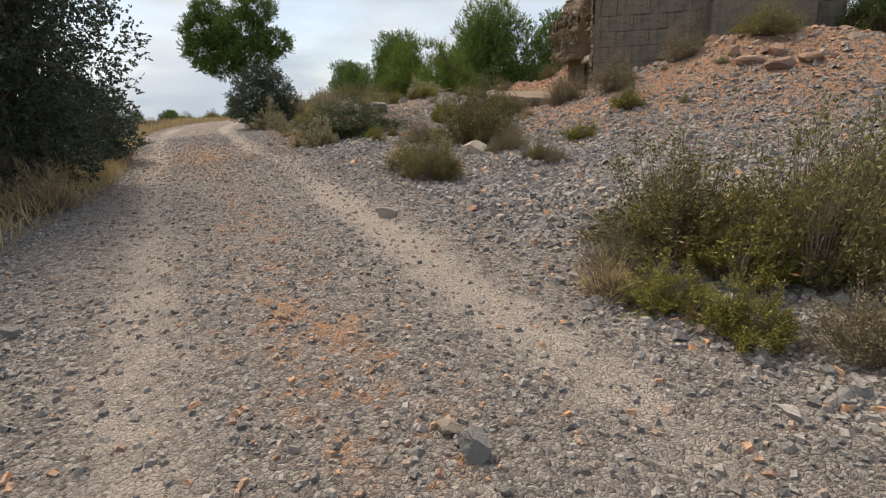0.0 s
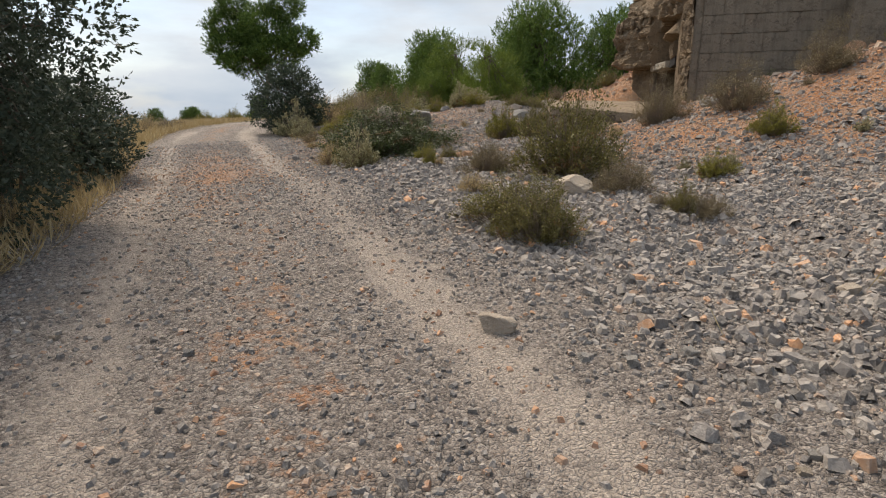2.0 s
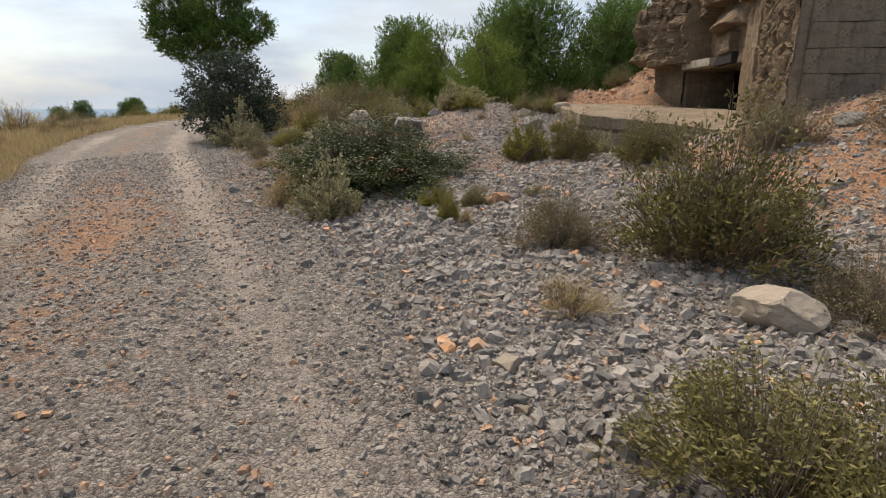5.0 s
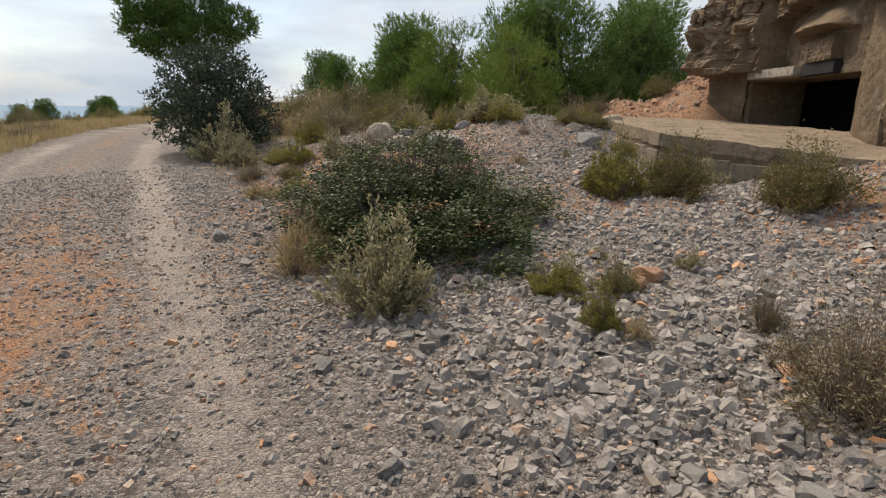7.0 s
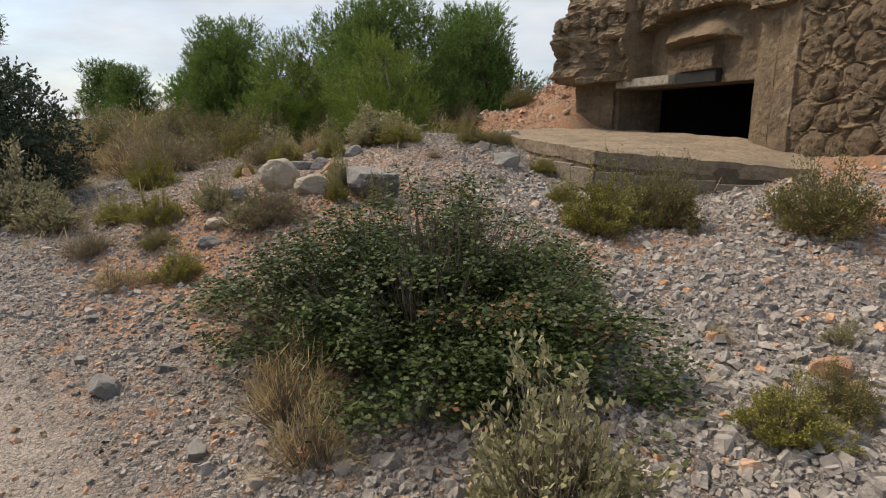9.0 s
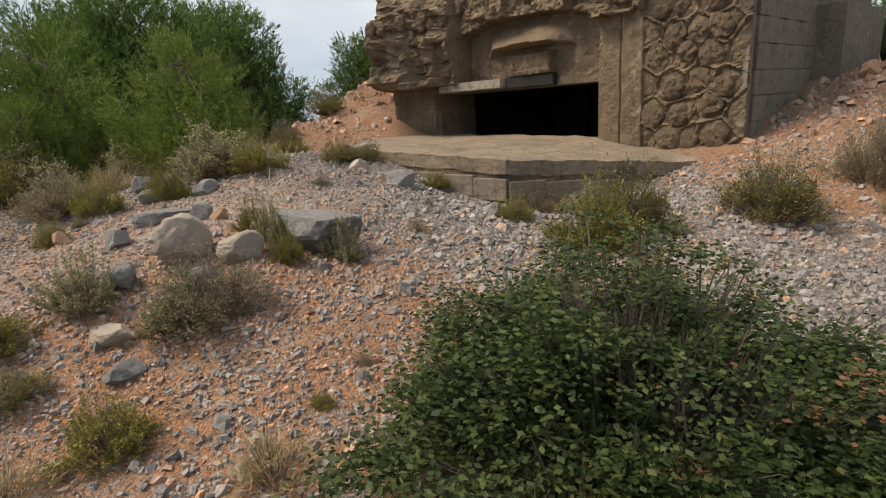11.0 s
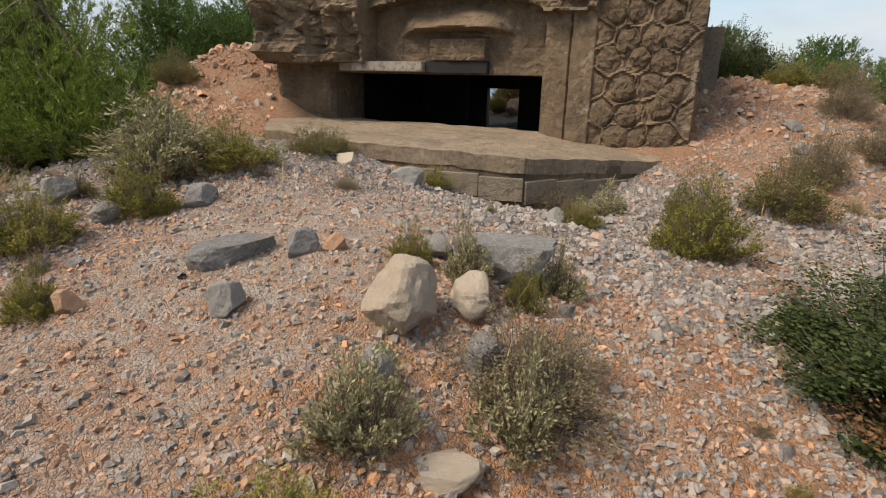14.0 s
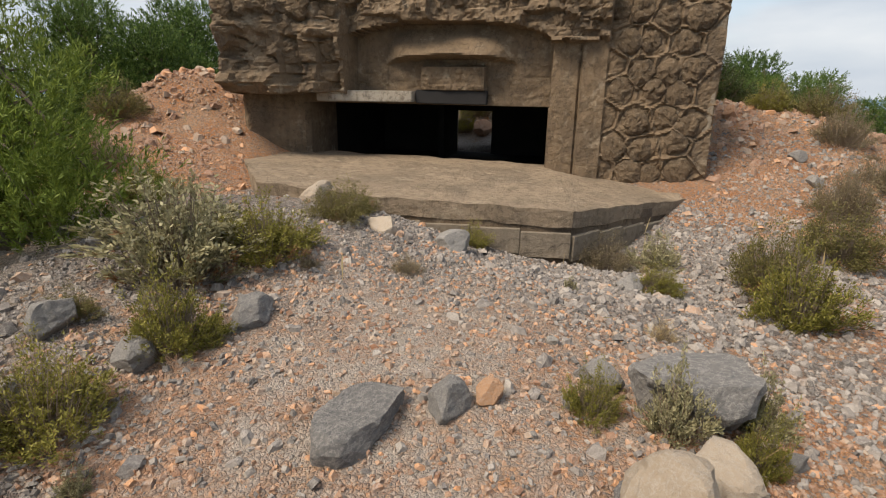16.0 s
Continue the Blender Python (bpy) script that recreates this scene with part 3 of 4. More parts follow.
def face_stones():
    """Rough stones between the raised joints of the front."""
    meshes = [rubble_stone_mesh(i + 1) for i in range(7)]
    turn = Matrix(((FU.x, 0, FN.x, 0), (FU.y, 0, FN.y, 0), (0, 1, 0, 0), (0, 0, 0, 1)))
    rnd = random.Random(3)
    spots = [(u, z, 0.045) for u, z in hex_centres() if -2.2 < u < -0.92 and z < 4.6]
    for i in range(34):
        u = rnd.uniform(-0.8, 4.9)
        z = rnd.uniform(3.95, 4.6)
        if z > float(hood_line(np.array(u))) + 0.16:
            spots.append((u, z, -0.03))
    for u, z, lift in spots:
        off = float(front_relief(np.array([u]), np.array([z]))[0])
        s = HEX * rnd.uniform(0.54, 0.7)
        ob = new("stone", rnd.choice(meshes))
        ob.parent = bunker
        ob.matrix_basis = Matrix.Translation(bk(u, min(off, 0.1) if u < -0.85 else off + lift, z)) @ turn @ pose(0, 0, 0, 0, 0, rnd.choice((0, 60, 120, 180, 240)) + rnd.uniform(-9, 9)) @ Matrix.Diagonal((s, s * rnd.uniform(0.85, 1.15), s * rnd.uniform(0.5, 0.85), 1))


face_stones()


def block_mesh(w, h):
    bm = bmesh.new()
    bmesh.ops.create_cube(bm, size=1.0)
    bmesh.ops.scale(bm, vec=(w, 0.1, h), verts=bm.verts)
    bmesh.ops.bevel(bm, geom=list(bm.edges), offset=0.006, segments=1, affect="EDGES")
    me = bpy.data.meshes.new("block")
    bm.to_mesh(me)
    bm.free()
    me.materials.append(M_BLOCK)
    return me


def side_blocks():
    """Courses of concrete blocks on the plain side wall."""
    meshes = {w: block_mesh(w, 0.346) for w in (0.74, 0.36)}
    ax, ay = FN, FU
    rnd = random.Random(9)
    z, row = 1.2, 0
    while z < 4.7:
        o = -0.1
        first = True
        while o > -4.95:
            w = 0.36 if (first and row % 2) else 0.74
            first = False
            c = o - w / 2
            slant = -2.4 + 0.1 * max(0.0, min(1.0, (-c) / 2.3))
            ob = new("block", meshes[w])
            ob.parent = bunker
            turn = Matrix(((ax.x, ay.x, 0, 0), (ax.y, ay.y, 0, 0), (0, 0, 1, 0), (0, 0, 0, 1)))
            ob.matrix_basis = Matrix.Translation(bk(slant + rnd.uniform(-0.006, 0.006), c, z)) @ turn
            o -= w + 0.004
        z += 0.35
        row += 1


side_blocks()


def build_apron():
    base = tagged(new("apron"), "pale concrete apron slab in front of the embrasure", "slab", kind="structure")
    edge = [(-2.3, 0.4), (-2.05, 0.75), (-0.6, 2.92), (1.7, 3.32), (3.15, 3.42), (4.6, 1.6), (4.6, 0.2), (3.9, -0.35), (0.0, -0.35), (-0.6, -0.1)]
    tops = [1.6, 1.6, 1.8, 1.9, 2.0, 1.98, 1.95, 1.9, 1.84, 1.74]
    cu, co = 0.8, 1.5
    bk_prism("slab", edge, [t - 0.2 for t in tops], tops, M_SLAB, base, "worn pale slab with a chipped lip", rough=0.03)
    inner = [(cu + (u - cu) * 0.992, co + (o - co) * 0.988) for u, o in edge]
    bk_prism("footing", inner, 0.7, [t - 0.08 for t in tops], M_CONC, base, bevel=0)
    rnd = random.Random(4)
    mesh = block_mesh(0.5, 0.3)
    for (u0, o0), (u1, o1), z0, z1 in ((inner[1], inner[2], 1.3, 1.5), (inner[2], inner[3], 1.5, 1.6), (inner[3], inner[4], 1.6, 1.68)):
        length = math.hypot(u1 - u0, o1 - o0)
        a, b = Vector(bk(u0, o0, 0)), Vector(bk(u1, o1, 0))
        along = (b - a).normalized()
        side = Vector((-along.y, along.x, 0))
        turn = Matrix(((along.x, side.x, 0, 0), (along.y, side.y, 0, 0), (0, 0, 1, 0), (0, 0, 0, 1)))
        n = int(length / 0.51)
        for k in range(n):
            q = (k + 0.5) / n
            ob = new("block", mesh)
            ob.parent = base
            ob.matrix_basis = Matrix.Translation(a.lerp(b, q) + Vector((0, 0, z0 + (z1 - z0) * q - 0.12 + rnd.uniform(-0.01, 0.01)))) @ turn @ Matrix.Diagonal((length / n / 0.505, 1, 1, 1))
    return base


apron = build_apron()


# ---- plants ----
def frames_for(dirs):
    """Two unit vectors square to each direction, turned at random."""
    r = RNG.normal(size=dirs.shape)
    a = np.cross(dirs, r)
    a /= np.linalg.norm(a, axis=1, keepdims=True) + 1e-9
    return a


def leaves(points, dirs, length, width):
    """Corners and faces of small pointed leaves."""
    n = len(points)
    dirs = dirs / (np.linalg.norm(dirs, axis=1, keepdims=True) + 1e-9)
    a = frames_for(dirs)
    L = (length * RNG.uniform(0.7, 1.3, n))[:, None]
    W = (width * RNG.uniform(0.7, 1.3, n))[:, None] * 0.5
    mid = points + dirs * L * 0.5
    v = np.stack([points, mid + a * W, points + dirs * L, mid - a * W], 1).reshape(-1, 3)
    return v, np.arange(4 * n).reshape(n, 4)


def tubes(paths, r0, r1):
    """Tapered three-sided stems along polylines of shape (n, k, 3)."""
    n, k, _ = paths.shape
    ang = np.arange(3) * 2 * np.pi / 3
    ring = np.stack([np.cos(ang), np.sin(ang), 0 * ang], -1)
    rad = np.linspace(r0, r1, k)
    v = paths[:, :, None, :] + ring[None, None] * rad[None, :, None, None]
    idx = np.arange(n * k * 3).reshape(n, k, 3)
    f = np.stack([idx[:, :-1], np.roll(idx[:, :-1], -1, 2), np.roll(idx[:, 1:], -1, 2), idx[:, 1:]], -1).reshape(-1, 4)
    return v.reshape(-1, 3), f


def limb(bm, a, b, r0, r1, bend=0.1, sides=7, pieces=6):
    """A bent tapered limb from a to b."""
    a, b = Vector(a), Vector(b)
    ax = (b - a).normalized()
    s = ax.orthogonal().normalized()
    t = ax.cross(s)
    rings = []
    sway = Vector((RNG.normal(), RNG.normal(), RNG.normal() * 0.3)) * bend * (b - a).length
    for i in range(pieces + 1):
        q = i / pieces
        c = a.lerp(b, q) + sway * math.sin(math.pi * q) * 0.5 + Vector((RNG.normal(), RNG.normal(), 0)) * r0 * 0.15
        r = r0 + (r1 - r0) * q
        rings.append([bm.verts.new(c + (s * math.cos(2 * math.pi * j / sides) + t * math.sin(2 * math.pi * j / sides)) * r * RNG.uniform(0.88, 1.12)) for j in range(sides)])
    for p, q in zip(rings, rings[1:]):
        for j in range(sides):
            bm.faces.new((p[j], p[(j + 1) % sides], q[(j + 1) % sides], q[j]))
    bm.faces.new(rings[0][::-1])
    bm.faces.new(rings[-1])


# stems, leaves on each, leaf length, leaf width, spread, upright, bare share of the stem
SHRUBS = {
    "oak": (680, 125, 0.0145, 0.0105, 1.0, 0.2, 0.55, M_OAK, M_BARK, "dense dark green kermes oak shrub growing in gravel"),
    "rose": (300, 62, 0.036, 0.010, 0.85, 0.6, 0.25, M_ROSE, M_TWIG, "yellow-green rosemary-like shrub growing in gravel"),
    "sage": (190, 40, 0.05, 0.018, 0.8, 0.7, 0.25, M_SAGE, M_TWIG, "grey-green woolly-leaved shrub with upright stalks"),
    "dry": (300, 60, 0.026, 0.008, 0.95, 0.45, 0.12, M_DRY, M_TWIG, "dry brown twiggy thyme shrub"),
    "straw": (240, 7, 0.22, 0.006, 0.8, 0.85, 0.05, M_STRAW, M_TWIG, "tuft of dry straw-coloured grass"),
    "olive": (300, 58, 0.034, 0.011, 0.95, 0.5, 0.2, M_OLIVE, M_TWIG, "dull olive scrub bush on the stony slope"),
}
placements = {}


def shrub_at(kind, x, y, w, h, variant=0):
    placements.setdefault((kind, variant % 3), []).append((x, y, w, h))


def make_shrub(kind):
    stems, per, ll, lw, spread, upright, bare, leaf, bark, label = SHRUBS[kind]
    ob = tagged(new("shrub"), label, "shrub", "shrubs on the stony slope")
    # stems fan out from a few roots to an uneven dome
    th = RNG.uniform(0, 2 * np.pi, stems)
    lobes = 1 + 0.2 * np.sin(3 * th + RNG.uniform(0, 6)) + 0.14 * np.sin(5 * th + RNG.uniform(0, 6))
    q = np.sqrt(RNG.uniform(0, 1, stems))
    rad = 0.5 * q * lobes * spread
    top = (1 - 0.75 * q**2.2) * RNG.uniform(0.45, 1.08, stems) * (1 + 0.16 * np.sin(4 * th + 9 * q))
    top = top * np.where(RNG.uniform(0, 1, stems) < (0.0 if kind == "oak" else 0.05), RNG.uniform(1.1, 1.35, stems), 1.0)
    clump = vnoise(np.cos(th) * q * 4.2 + 3.1, np.sin(th) * q * 4.2, RNG.uniform(0, 50))
    top, rad = top * (1 + (0.18 if kind == "oak" else 0.28) * clump), rad * (1 + 0.12 * clump)
    root = np.stack([rad * 0.35 * np.cos(th), rad * 0.35 * np.sin(th), np.full(stems, -0.06)], -1)
    tip = np.stack([rad * np.cos(th), rad * np.sin(th), top], -1) + RNG.normal(size=(stems, 3)) * 0.03
    mid = root * 0.5 + tip * 0.5 + np.stack([rad * np.cos(th), rad * np.sin(th), 0 * th], -1) * 0.15 * (1 - upright) + RNG.normal(size=(stems, 3)) * 0.03
    s = np.linspace(0, 1, 5)[None, :, None]
    paths = root[:, None] * (1 - s) ** 2 + 2 * mid[:, None] * s * (1 - s) + tip[:, None] * s**2
    v, f = tubes(paths, 0.0055, 0.0012)
    mesh_object("stem", v, f, bark, ob)
    t = bare + (1 - bare) * np.sqrt(RNG.uniform(0, 1, (stems, per)))
    k = t[..., None]
    pts = root[:, None] * (1 - k) ** 2 + 2 * mid[:, None] * k * (1 - k) + tip[:, None] * k**2
    tang = (tip - mid)[:, None] * k + (mid - root)[:, None] * (1 - k)
    tang = tang / (np.linalg.norm(tang, axis=-1, keepdims=True) + 1e-9)
    jitter = RNG.normal(size=pts.shape)
    pts = pts + jitter * (0.03 if kind in ("oak", "olive", "dry") else 0.016)
    dirs = tang * (0.3 + upright) + RNG.normal(size=pts.shape) * (0.75 - 0.4 * upright) + np.array([0, 0, 0.2])
    pts, dirs = pts.reshape(-1, 3), dirs.reshape(-1, 3)
    gap = vnoise(pts[:, 0] * 8, pts[:, 1] * 8, pts[:, 2] * 6) + 0.5 * vnoise(pts[:, 0] * 17, pts[:, 1] * 17, pts[:, 2] * 13)
    keep = gap > -0.22 + 0.25 * RNG.normal(size=len(pts)) * 0.5
    v, f = leaves(pts[keep], dirs[keep], ll * 1.1, lw * 1.15)
    mesh_object("foliage", v, f, leaf, ob)
    return ob


def plant_shrubs():
    for (kind, variant), spots in sorted(placements.items()):
        ob = make_shrub(kind)
        poses = []
        for x, y, w, h in spots:
            m = pose(x, y, land_at(x, y) - 0.03, RNG.uniform(-5, 5), RNG.uniform(-5, 5), RNG.uniform(0, 360)) @ Matrix.Diagonal((w, w * RNG.uniform(0.85, 1.1), h, 1))
            poses.append(m)
        for m in poses[1:]:
            copy_thing(ob, m)
        ob.matrix_basis = poses[0]


def crown(lobes, tufts, needles, length, width, up, shell=0.55, shoot=1.0, gaps=-9.0):
    """Leaf corners and faces of a crown made of uneven lobes (x, y, z, rx, rz)."""
    lobes = np.array(lobes, float)
    vol = lobes[:, 3] ** 2 * lobes[:, 4]
    pick = RNG.choice(len(lobes), tufts, p=vol ** 0.7 / (vol ** 0.7).sum())
    d = RNG.normal(size=(tufts, 3))
    d /= np.linalg.norm(d, axis=1, keepdims=True)
    lump = 1 + 0.28 * vnoise(d[:, 0] * 3 + pick * 7, d[:, 1] * 3, d[:, 2] * 3) + 0.15 * vnoise(d[:, 0] * 7 + pick, d[:, 1] * 7, d[:, 2] * 7)
    r = (shell + (1 - shell) * RNG.uniform(0, 1, tufts) ** 0.6) * lump
    L = lobes[pick]
    c = L[:, :3] + d * r[:, None] * np.stack([L[:, 3], L[:, 3], L[:, 4]], -1)
    gap = vnoise(c[:, 0] * 2.4, c[:, 1] * 2.4, c[:, 2] * 2.4) + 0.4 * vnoise(c[:, 0] * 6, c[:, 1] * 6, c[:, 2] * 6)
    keep = gap > gaps
    c, d = c[keep], d[keep]
    tufts = len(c)
    axis_dir = d * 0.7 + np.array([0, 0, up]) + RNG.normal(size=d.shape) * 0.25
    axis_dir /= np.linalg.norm(axis_dir, axis=1, keepdims=True)
    along = RNG.uniform(0, 1, (tufts, needles, 1)) * (length * RNG.uniform(0.8, 3.2, tufts))[:, None, None] * shoot
    pts = (c[:, None] + axis_dir[:, None] * along).reshape(-1, 3)
    dirs = np.repeat(axis_dir, needles, 0) * 1.0 + RNG.normal(size=(tufts * needles, 3)) * 0.42
    pts = pts + RNG.normal(size=pts.shape) * length * 0.12
    return leaves(pts, dirs, length, width)


def make_tree(name, label, trunk_top, lean, r0, lobes, leaf, tufts, needles, length, width, up, bark=M_BARK, stems=1, shell=0.55, shoot=1.0, gaps=-9.0):
    ob = tagged(new(name), label, "tree")
    bm = bmesh.new()
    for s in range(stems):
        ox, oy = (0, 0) if stems == 1 else RNG.normal(size=2) * 0.25
        top = (lean[0] + ox * 1.6, lean[1] + oy * 1.6, trunk_top)
        limb(bm, (ox, oy, -0.2), top, r0, r0 * 0.5, 0.1)
        for lx, ly, lz, rx, rz in lobes:
            if stems == 1 or RNG.uniform() < 0.5:
                limb(bm, Vector((ox, oy, 0)).lerp(Vector(top), RNG.uniform(0.55, 1.0)), (lx, ly, lz), r0 * 0.4, r0 * 0.1, 0.15, 5, 4)
    part("trunk", bm, bark, ob)
    v, f = crown(lobes, tufts, needles, length, width, up, shell, shoot, gaps)
    mesh_object("crown", v, f, leaf, ob)
    return ob


def random_lobes(h, w, n, low=0.25, cone=0.6):
    out = []
    for i in range(n):
        q = low + (1 - low) * (i + 0.5) / n
        reach = w * 0.5 * (1 - cone * (q - low) / (1 - low))
        a = i * 2.4 + RNG.uniform(0, 0.8)
        far = RNG.uniform(0.35, 0.85)
        out.append((reach * far * math.cos(a), reach * far * math.sin(a), h * q * 0.93, reach * RNG.uniform(0.38, 0.68), h * 0.09 * RNG.uniform(0.7, 1.5)))
    return out


# ---- loose stones ----
def stone_cloud(points, sizes, flat=0.55, rounded=False):
    """Angular stones as one mass, open underneath: four-sided, or six-sided and worn."""
    n = len(points)
    k = 6 if rounded else 4
    ang = (np.arange(k) + 0.5) * 2 * np.pi / k
    ring = np.stack([np.cos(ang), np.sin(ang)], -1)[None] * RNG.uniform(0.62, 1.12, (n, k, 1)) * 0.72
    crest = ring * RNG.uniform(0.45, 0.86, (n, k, 1)) + RNG.uniform(-0.12, 0.12, (n, 1, 2))
    low = np.concatenate([ring, np.full((n, k, 1), -0.5)], -1)
    high = np.concatenate([crest, RNG.uniform(0.32, 0.72, (n, k, 1))], -1)
    v = np.concatenate([low, high], 1)
    v = v * sizes[:, None, None] * np.stack([RNG.uniform(0.8, 1.35, n), RNG.uniform(0.55, 0.95, n), RNG.uniform(0.6, 1.2, n) * flat], -1)[:, None]
    a, tilt, b = RNG.uniform(0, 6.283, n), RNG.normal(0, 0.3, n), RNG.normal(0, 0.3, n)
    x, y, z = v[..., 0], v[..., 1], v[..., 2]
    y, z = y * np.cos(tilt)[:, None] - z * np.sin(tilt)[:, None], y * np.sin(tilt)[:, None] + z * np.cos(tilt)[:, None]
    x, z = x * np.cos(b)[:, None] - z * np.sin(b)[:, None], x * np.sin(b)[:, None] + z * np.cos(b)[:, None]
    x, y = x * np.cos(a)[:, None] - y * np.sin(a)[:, None], x * np.sin(a)[:, None] + y * np.cos(a)[:, None]
    v = np.stack([x, y, z], -1) + points[:, None]
    f = [(i, (i + 1) % k, k + (i + 1) % k, k + i) for i in range(k)]
    f += [(k, k + 1, k + 2, k + 3)] + ([(k, k + 3, k + 4, k + 5)] if rounded else [])
    return v.reshape(-1, 3), (np.arange(n)[:, None, None] * 2 * k + np.array(f)[None]).reshape(-1, 4)


def in_bunker(x, y):
    u = (x - G0.x) * FU.x + (y - G0.y) * FU.y
    o = (x - G0.x) * FN.x + (y - G0.y) * FN.y
    front = np.interp(u, [-2.3, -0.6, 1.7, 3.15, 4.6, 5.3], [0.4, 2.95, 3.35, 3.45, 1.6, 0.5])
    return (u > -2.5) & (u < 5.3) & (o < front) & (o > -5.2)


def scatter(n, x0, x1, y0, y1, weight, lo, hi, power=2.5):
    x, y = RNG.uniform(x0, x1, n), RNG.uniform(y0, y1, n)
    keep = (RNG.uniform(0, 1, n) < weight(x, y)) & ~in_bunker(x, y)
    x, y = x[keep], y[keep]
    s = lo + (hi - lo) * RNG.uniform(0, 1, len(x)) ** power
    return np.stack([x, y, land(x, y) + s * 0.12], -1), s


def rubble_weight(x, y):
    west = 0.2 + 0.8 * step(-12.5, -9.5, x) + 0.9 * np.exp(-((x + 11.2) ** 2 + (y - 11.6) ** 2) / 1.6)
    return gravel_weight(x, y) * step(1.3, 2.4, lateral(x, y)) * west * (1 - 0.6 * step(7, 10, lateral(x, y)))


def gravel_weight(x, y):
    d = lateral(x, y)
    side = (0.42 + 0.58 * step(1.2, 2.0, np.abs(d))) * (1 - 0.5 * step(7, 10, d))
    w = side * (1 - 0.92 * np.clip(1.2 * dust_amount(x, y), 0, 1)) * (1 - 0.8 * np.clip(red_amount(x, y), 0, 1)) * (0.8 + 0.45 * vnoise(x * 0.9, y * 0.9, 11.0))
    return w * (1 - 0.8 * step(-2.4, -3.2, d))


def build_gravel():
    p, s = scatter(330000, -17.5, 1.5, -0.5, 15, gravel_weight, 0.013, 0.048, 2.0)
    q, t = scatter(32000, -16.8, -11.3, 7.6, 13.8, lambda x, y: step(2.2, 3.4, lateral(x, y)) * (1 - np.clip(1.3 * dust_amount(x, y), 0, 1)) * (0.6 + 0.6 * vnoise(x * 1.4, y * 1.4, 31.0)), 0.01, 0.06, 2.6)
    v, f = stone_cloud(np.concatenate([p, q]), np.concatenate([s, t]))
    tagged(mesh_object("gravel", v, f, M_GRAVEL), "loose angular grey limestone gravel over the slope and track", "gravel", kind="stuff")
    p, s = scatter(120000, -17.5, 1.5, 0.5, 16, rubble_weight, 0.032, 0.1, 3.0)
    v, f = stone_cloud(p, s, 0.6, True)
    tagged(mesh_object("rubble", v, f, M_GRAVEL), "broken grey limestone rubble beside the track", "rubble", kind="stuff")
    p, s = scatter(150000, -17, 1.5, -1, 24, lambda x, y: np.clip(red_amount(x, y) * 0.9 + 0.25 * dust_amount(x, y), 0, 1), 0.009, 0.05, 2.6)
    v, f = stone_cloud(p, s)
    q, t = scatter(30000, -16.8, -11.3, 7.6, 13.8, lambda x, y: step(2.2, 3.4, lateral(x, y)) * (1 - np.clip(0.9 * dust_amount(x, y), 0, 1)) * (0.75 + 0.4 * vnoise(x, y, 21.0)), 0.008, 0.046, 2.4)
    w, g = stone_cloud(q, t)
    v, f = np.concatenate([v, w]), np.concatenate([f, g + len(v)])
    q, t = scatter(9000, -14, 2, 9, 24, lambda x, y: np.clip(red_amount(x, y) - 0.35, 0, 1) * step(7.5, 9.5, lateral(x, y)), 0.05, 0.17, 3.0)
    w, g = stone_cloud(q, t, 0.6, True)
    v, f = np.concatenate([v, w]), np.concatenate([f, g + len(v)])
    tagged(mesh_object("red_gravel", v, f, M_REDSTONE), "rusty orange gravel on bare earth", "gravel", kind="stuff")


def build_grass():
    """Dry grass along the verge and between the shrubs, as one mass."""
    n = 90000
    x = RNG.uniform(-34, 0, n)
    d = np.where(RNG.uniform(0, 1, n) < 0.6, RNG.uniform(-5.0, -2.3, n) + 0.85 * (1 - step(-8.5, -4.5, x)), RNG.uniform(1.9, 16, n))
    y = track_y(x, d)
    tuft = vnoise(x * 1.3, y * 1.3, 14.0) + 0.5 * vnoise(x * 5, y * 5, 15.0)
    dense = np.where(d < 0, 0.75 + 0.4 * tuft, np.where(x < -15.5, 0.3 + 0.5 * tuft, 0.07 * (tuft > 0.55)))
    keep = (RNG.uniform(0, 1, n) < dense) & ~in_bunker(x, y)
    x, y = x[keep], y[keep]
    pts = np.stack([x, y, land(x, y) - 0.01], -1)
    dirs = RNG.normal(size=pts.shape) * 0.45 + np.array([0, 0, 1.0])
    v, f = leaves(pts, dirs, 0.26, 0.012)
    tagged(mesh_object("grass", v, f, M_STRAW), "dry straw-coloured grass along the verge", "grass", kind="stuff")


def boulder(x, y, w, d, h, material, label, turn=0.0, sink=0.25, seed=0, flat=False):
    """An angular stone, cut by random planes and roughened."""
    bm = bmesh.new()
    bmesh.ops.create_icosphere(bm, subdivisions=4, radius=0.5)
    rnd = random.Random(seed)
    planes = []
    for i in range(11):
        nrm = Vector((rnd.gauss(0, 1), rnd.gauss(0, 1), rnd.gauss(0, 0.8))).normalized()
        planes.append((nrm, rnd.uniform(0.29, 0.42)))
    if flat:
        planes.append((Vector((0.1, 0.05, 1)).normalized(), 0.2))
    for v in bm.verts:
        for nrm, dist in planes:
            over = v.co.dot(nrm) - dist
            if over > 0:
                v.co -= nrm * over
        v.co += v.co.normalized() * (noise.noise(v.co * 5 + Vector((seed, 0, 0))) * 0.03 + noise.noise(v.co * 14 + Vector((seed, 3, 0))) * 0.02 + noise.noise(v.co * 30) * 0.008)
    ob = part("rock", bm, material, None)
    ob.matrix_basis = pose(x, y, land_at(x, y) + h * (0.36 - sink), 0, 0, turn) @ Matrix.Diagonal((w * 1.2, d * 1.2, h * 1.25, 1))
    return tagged(ob, label, "rock")


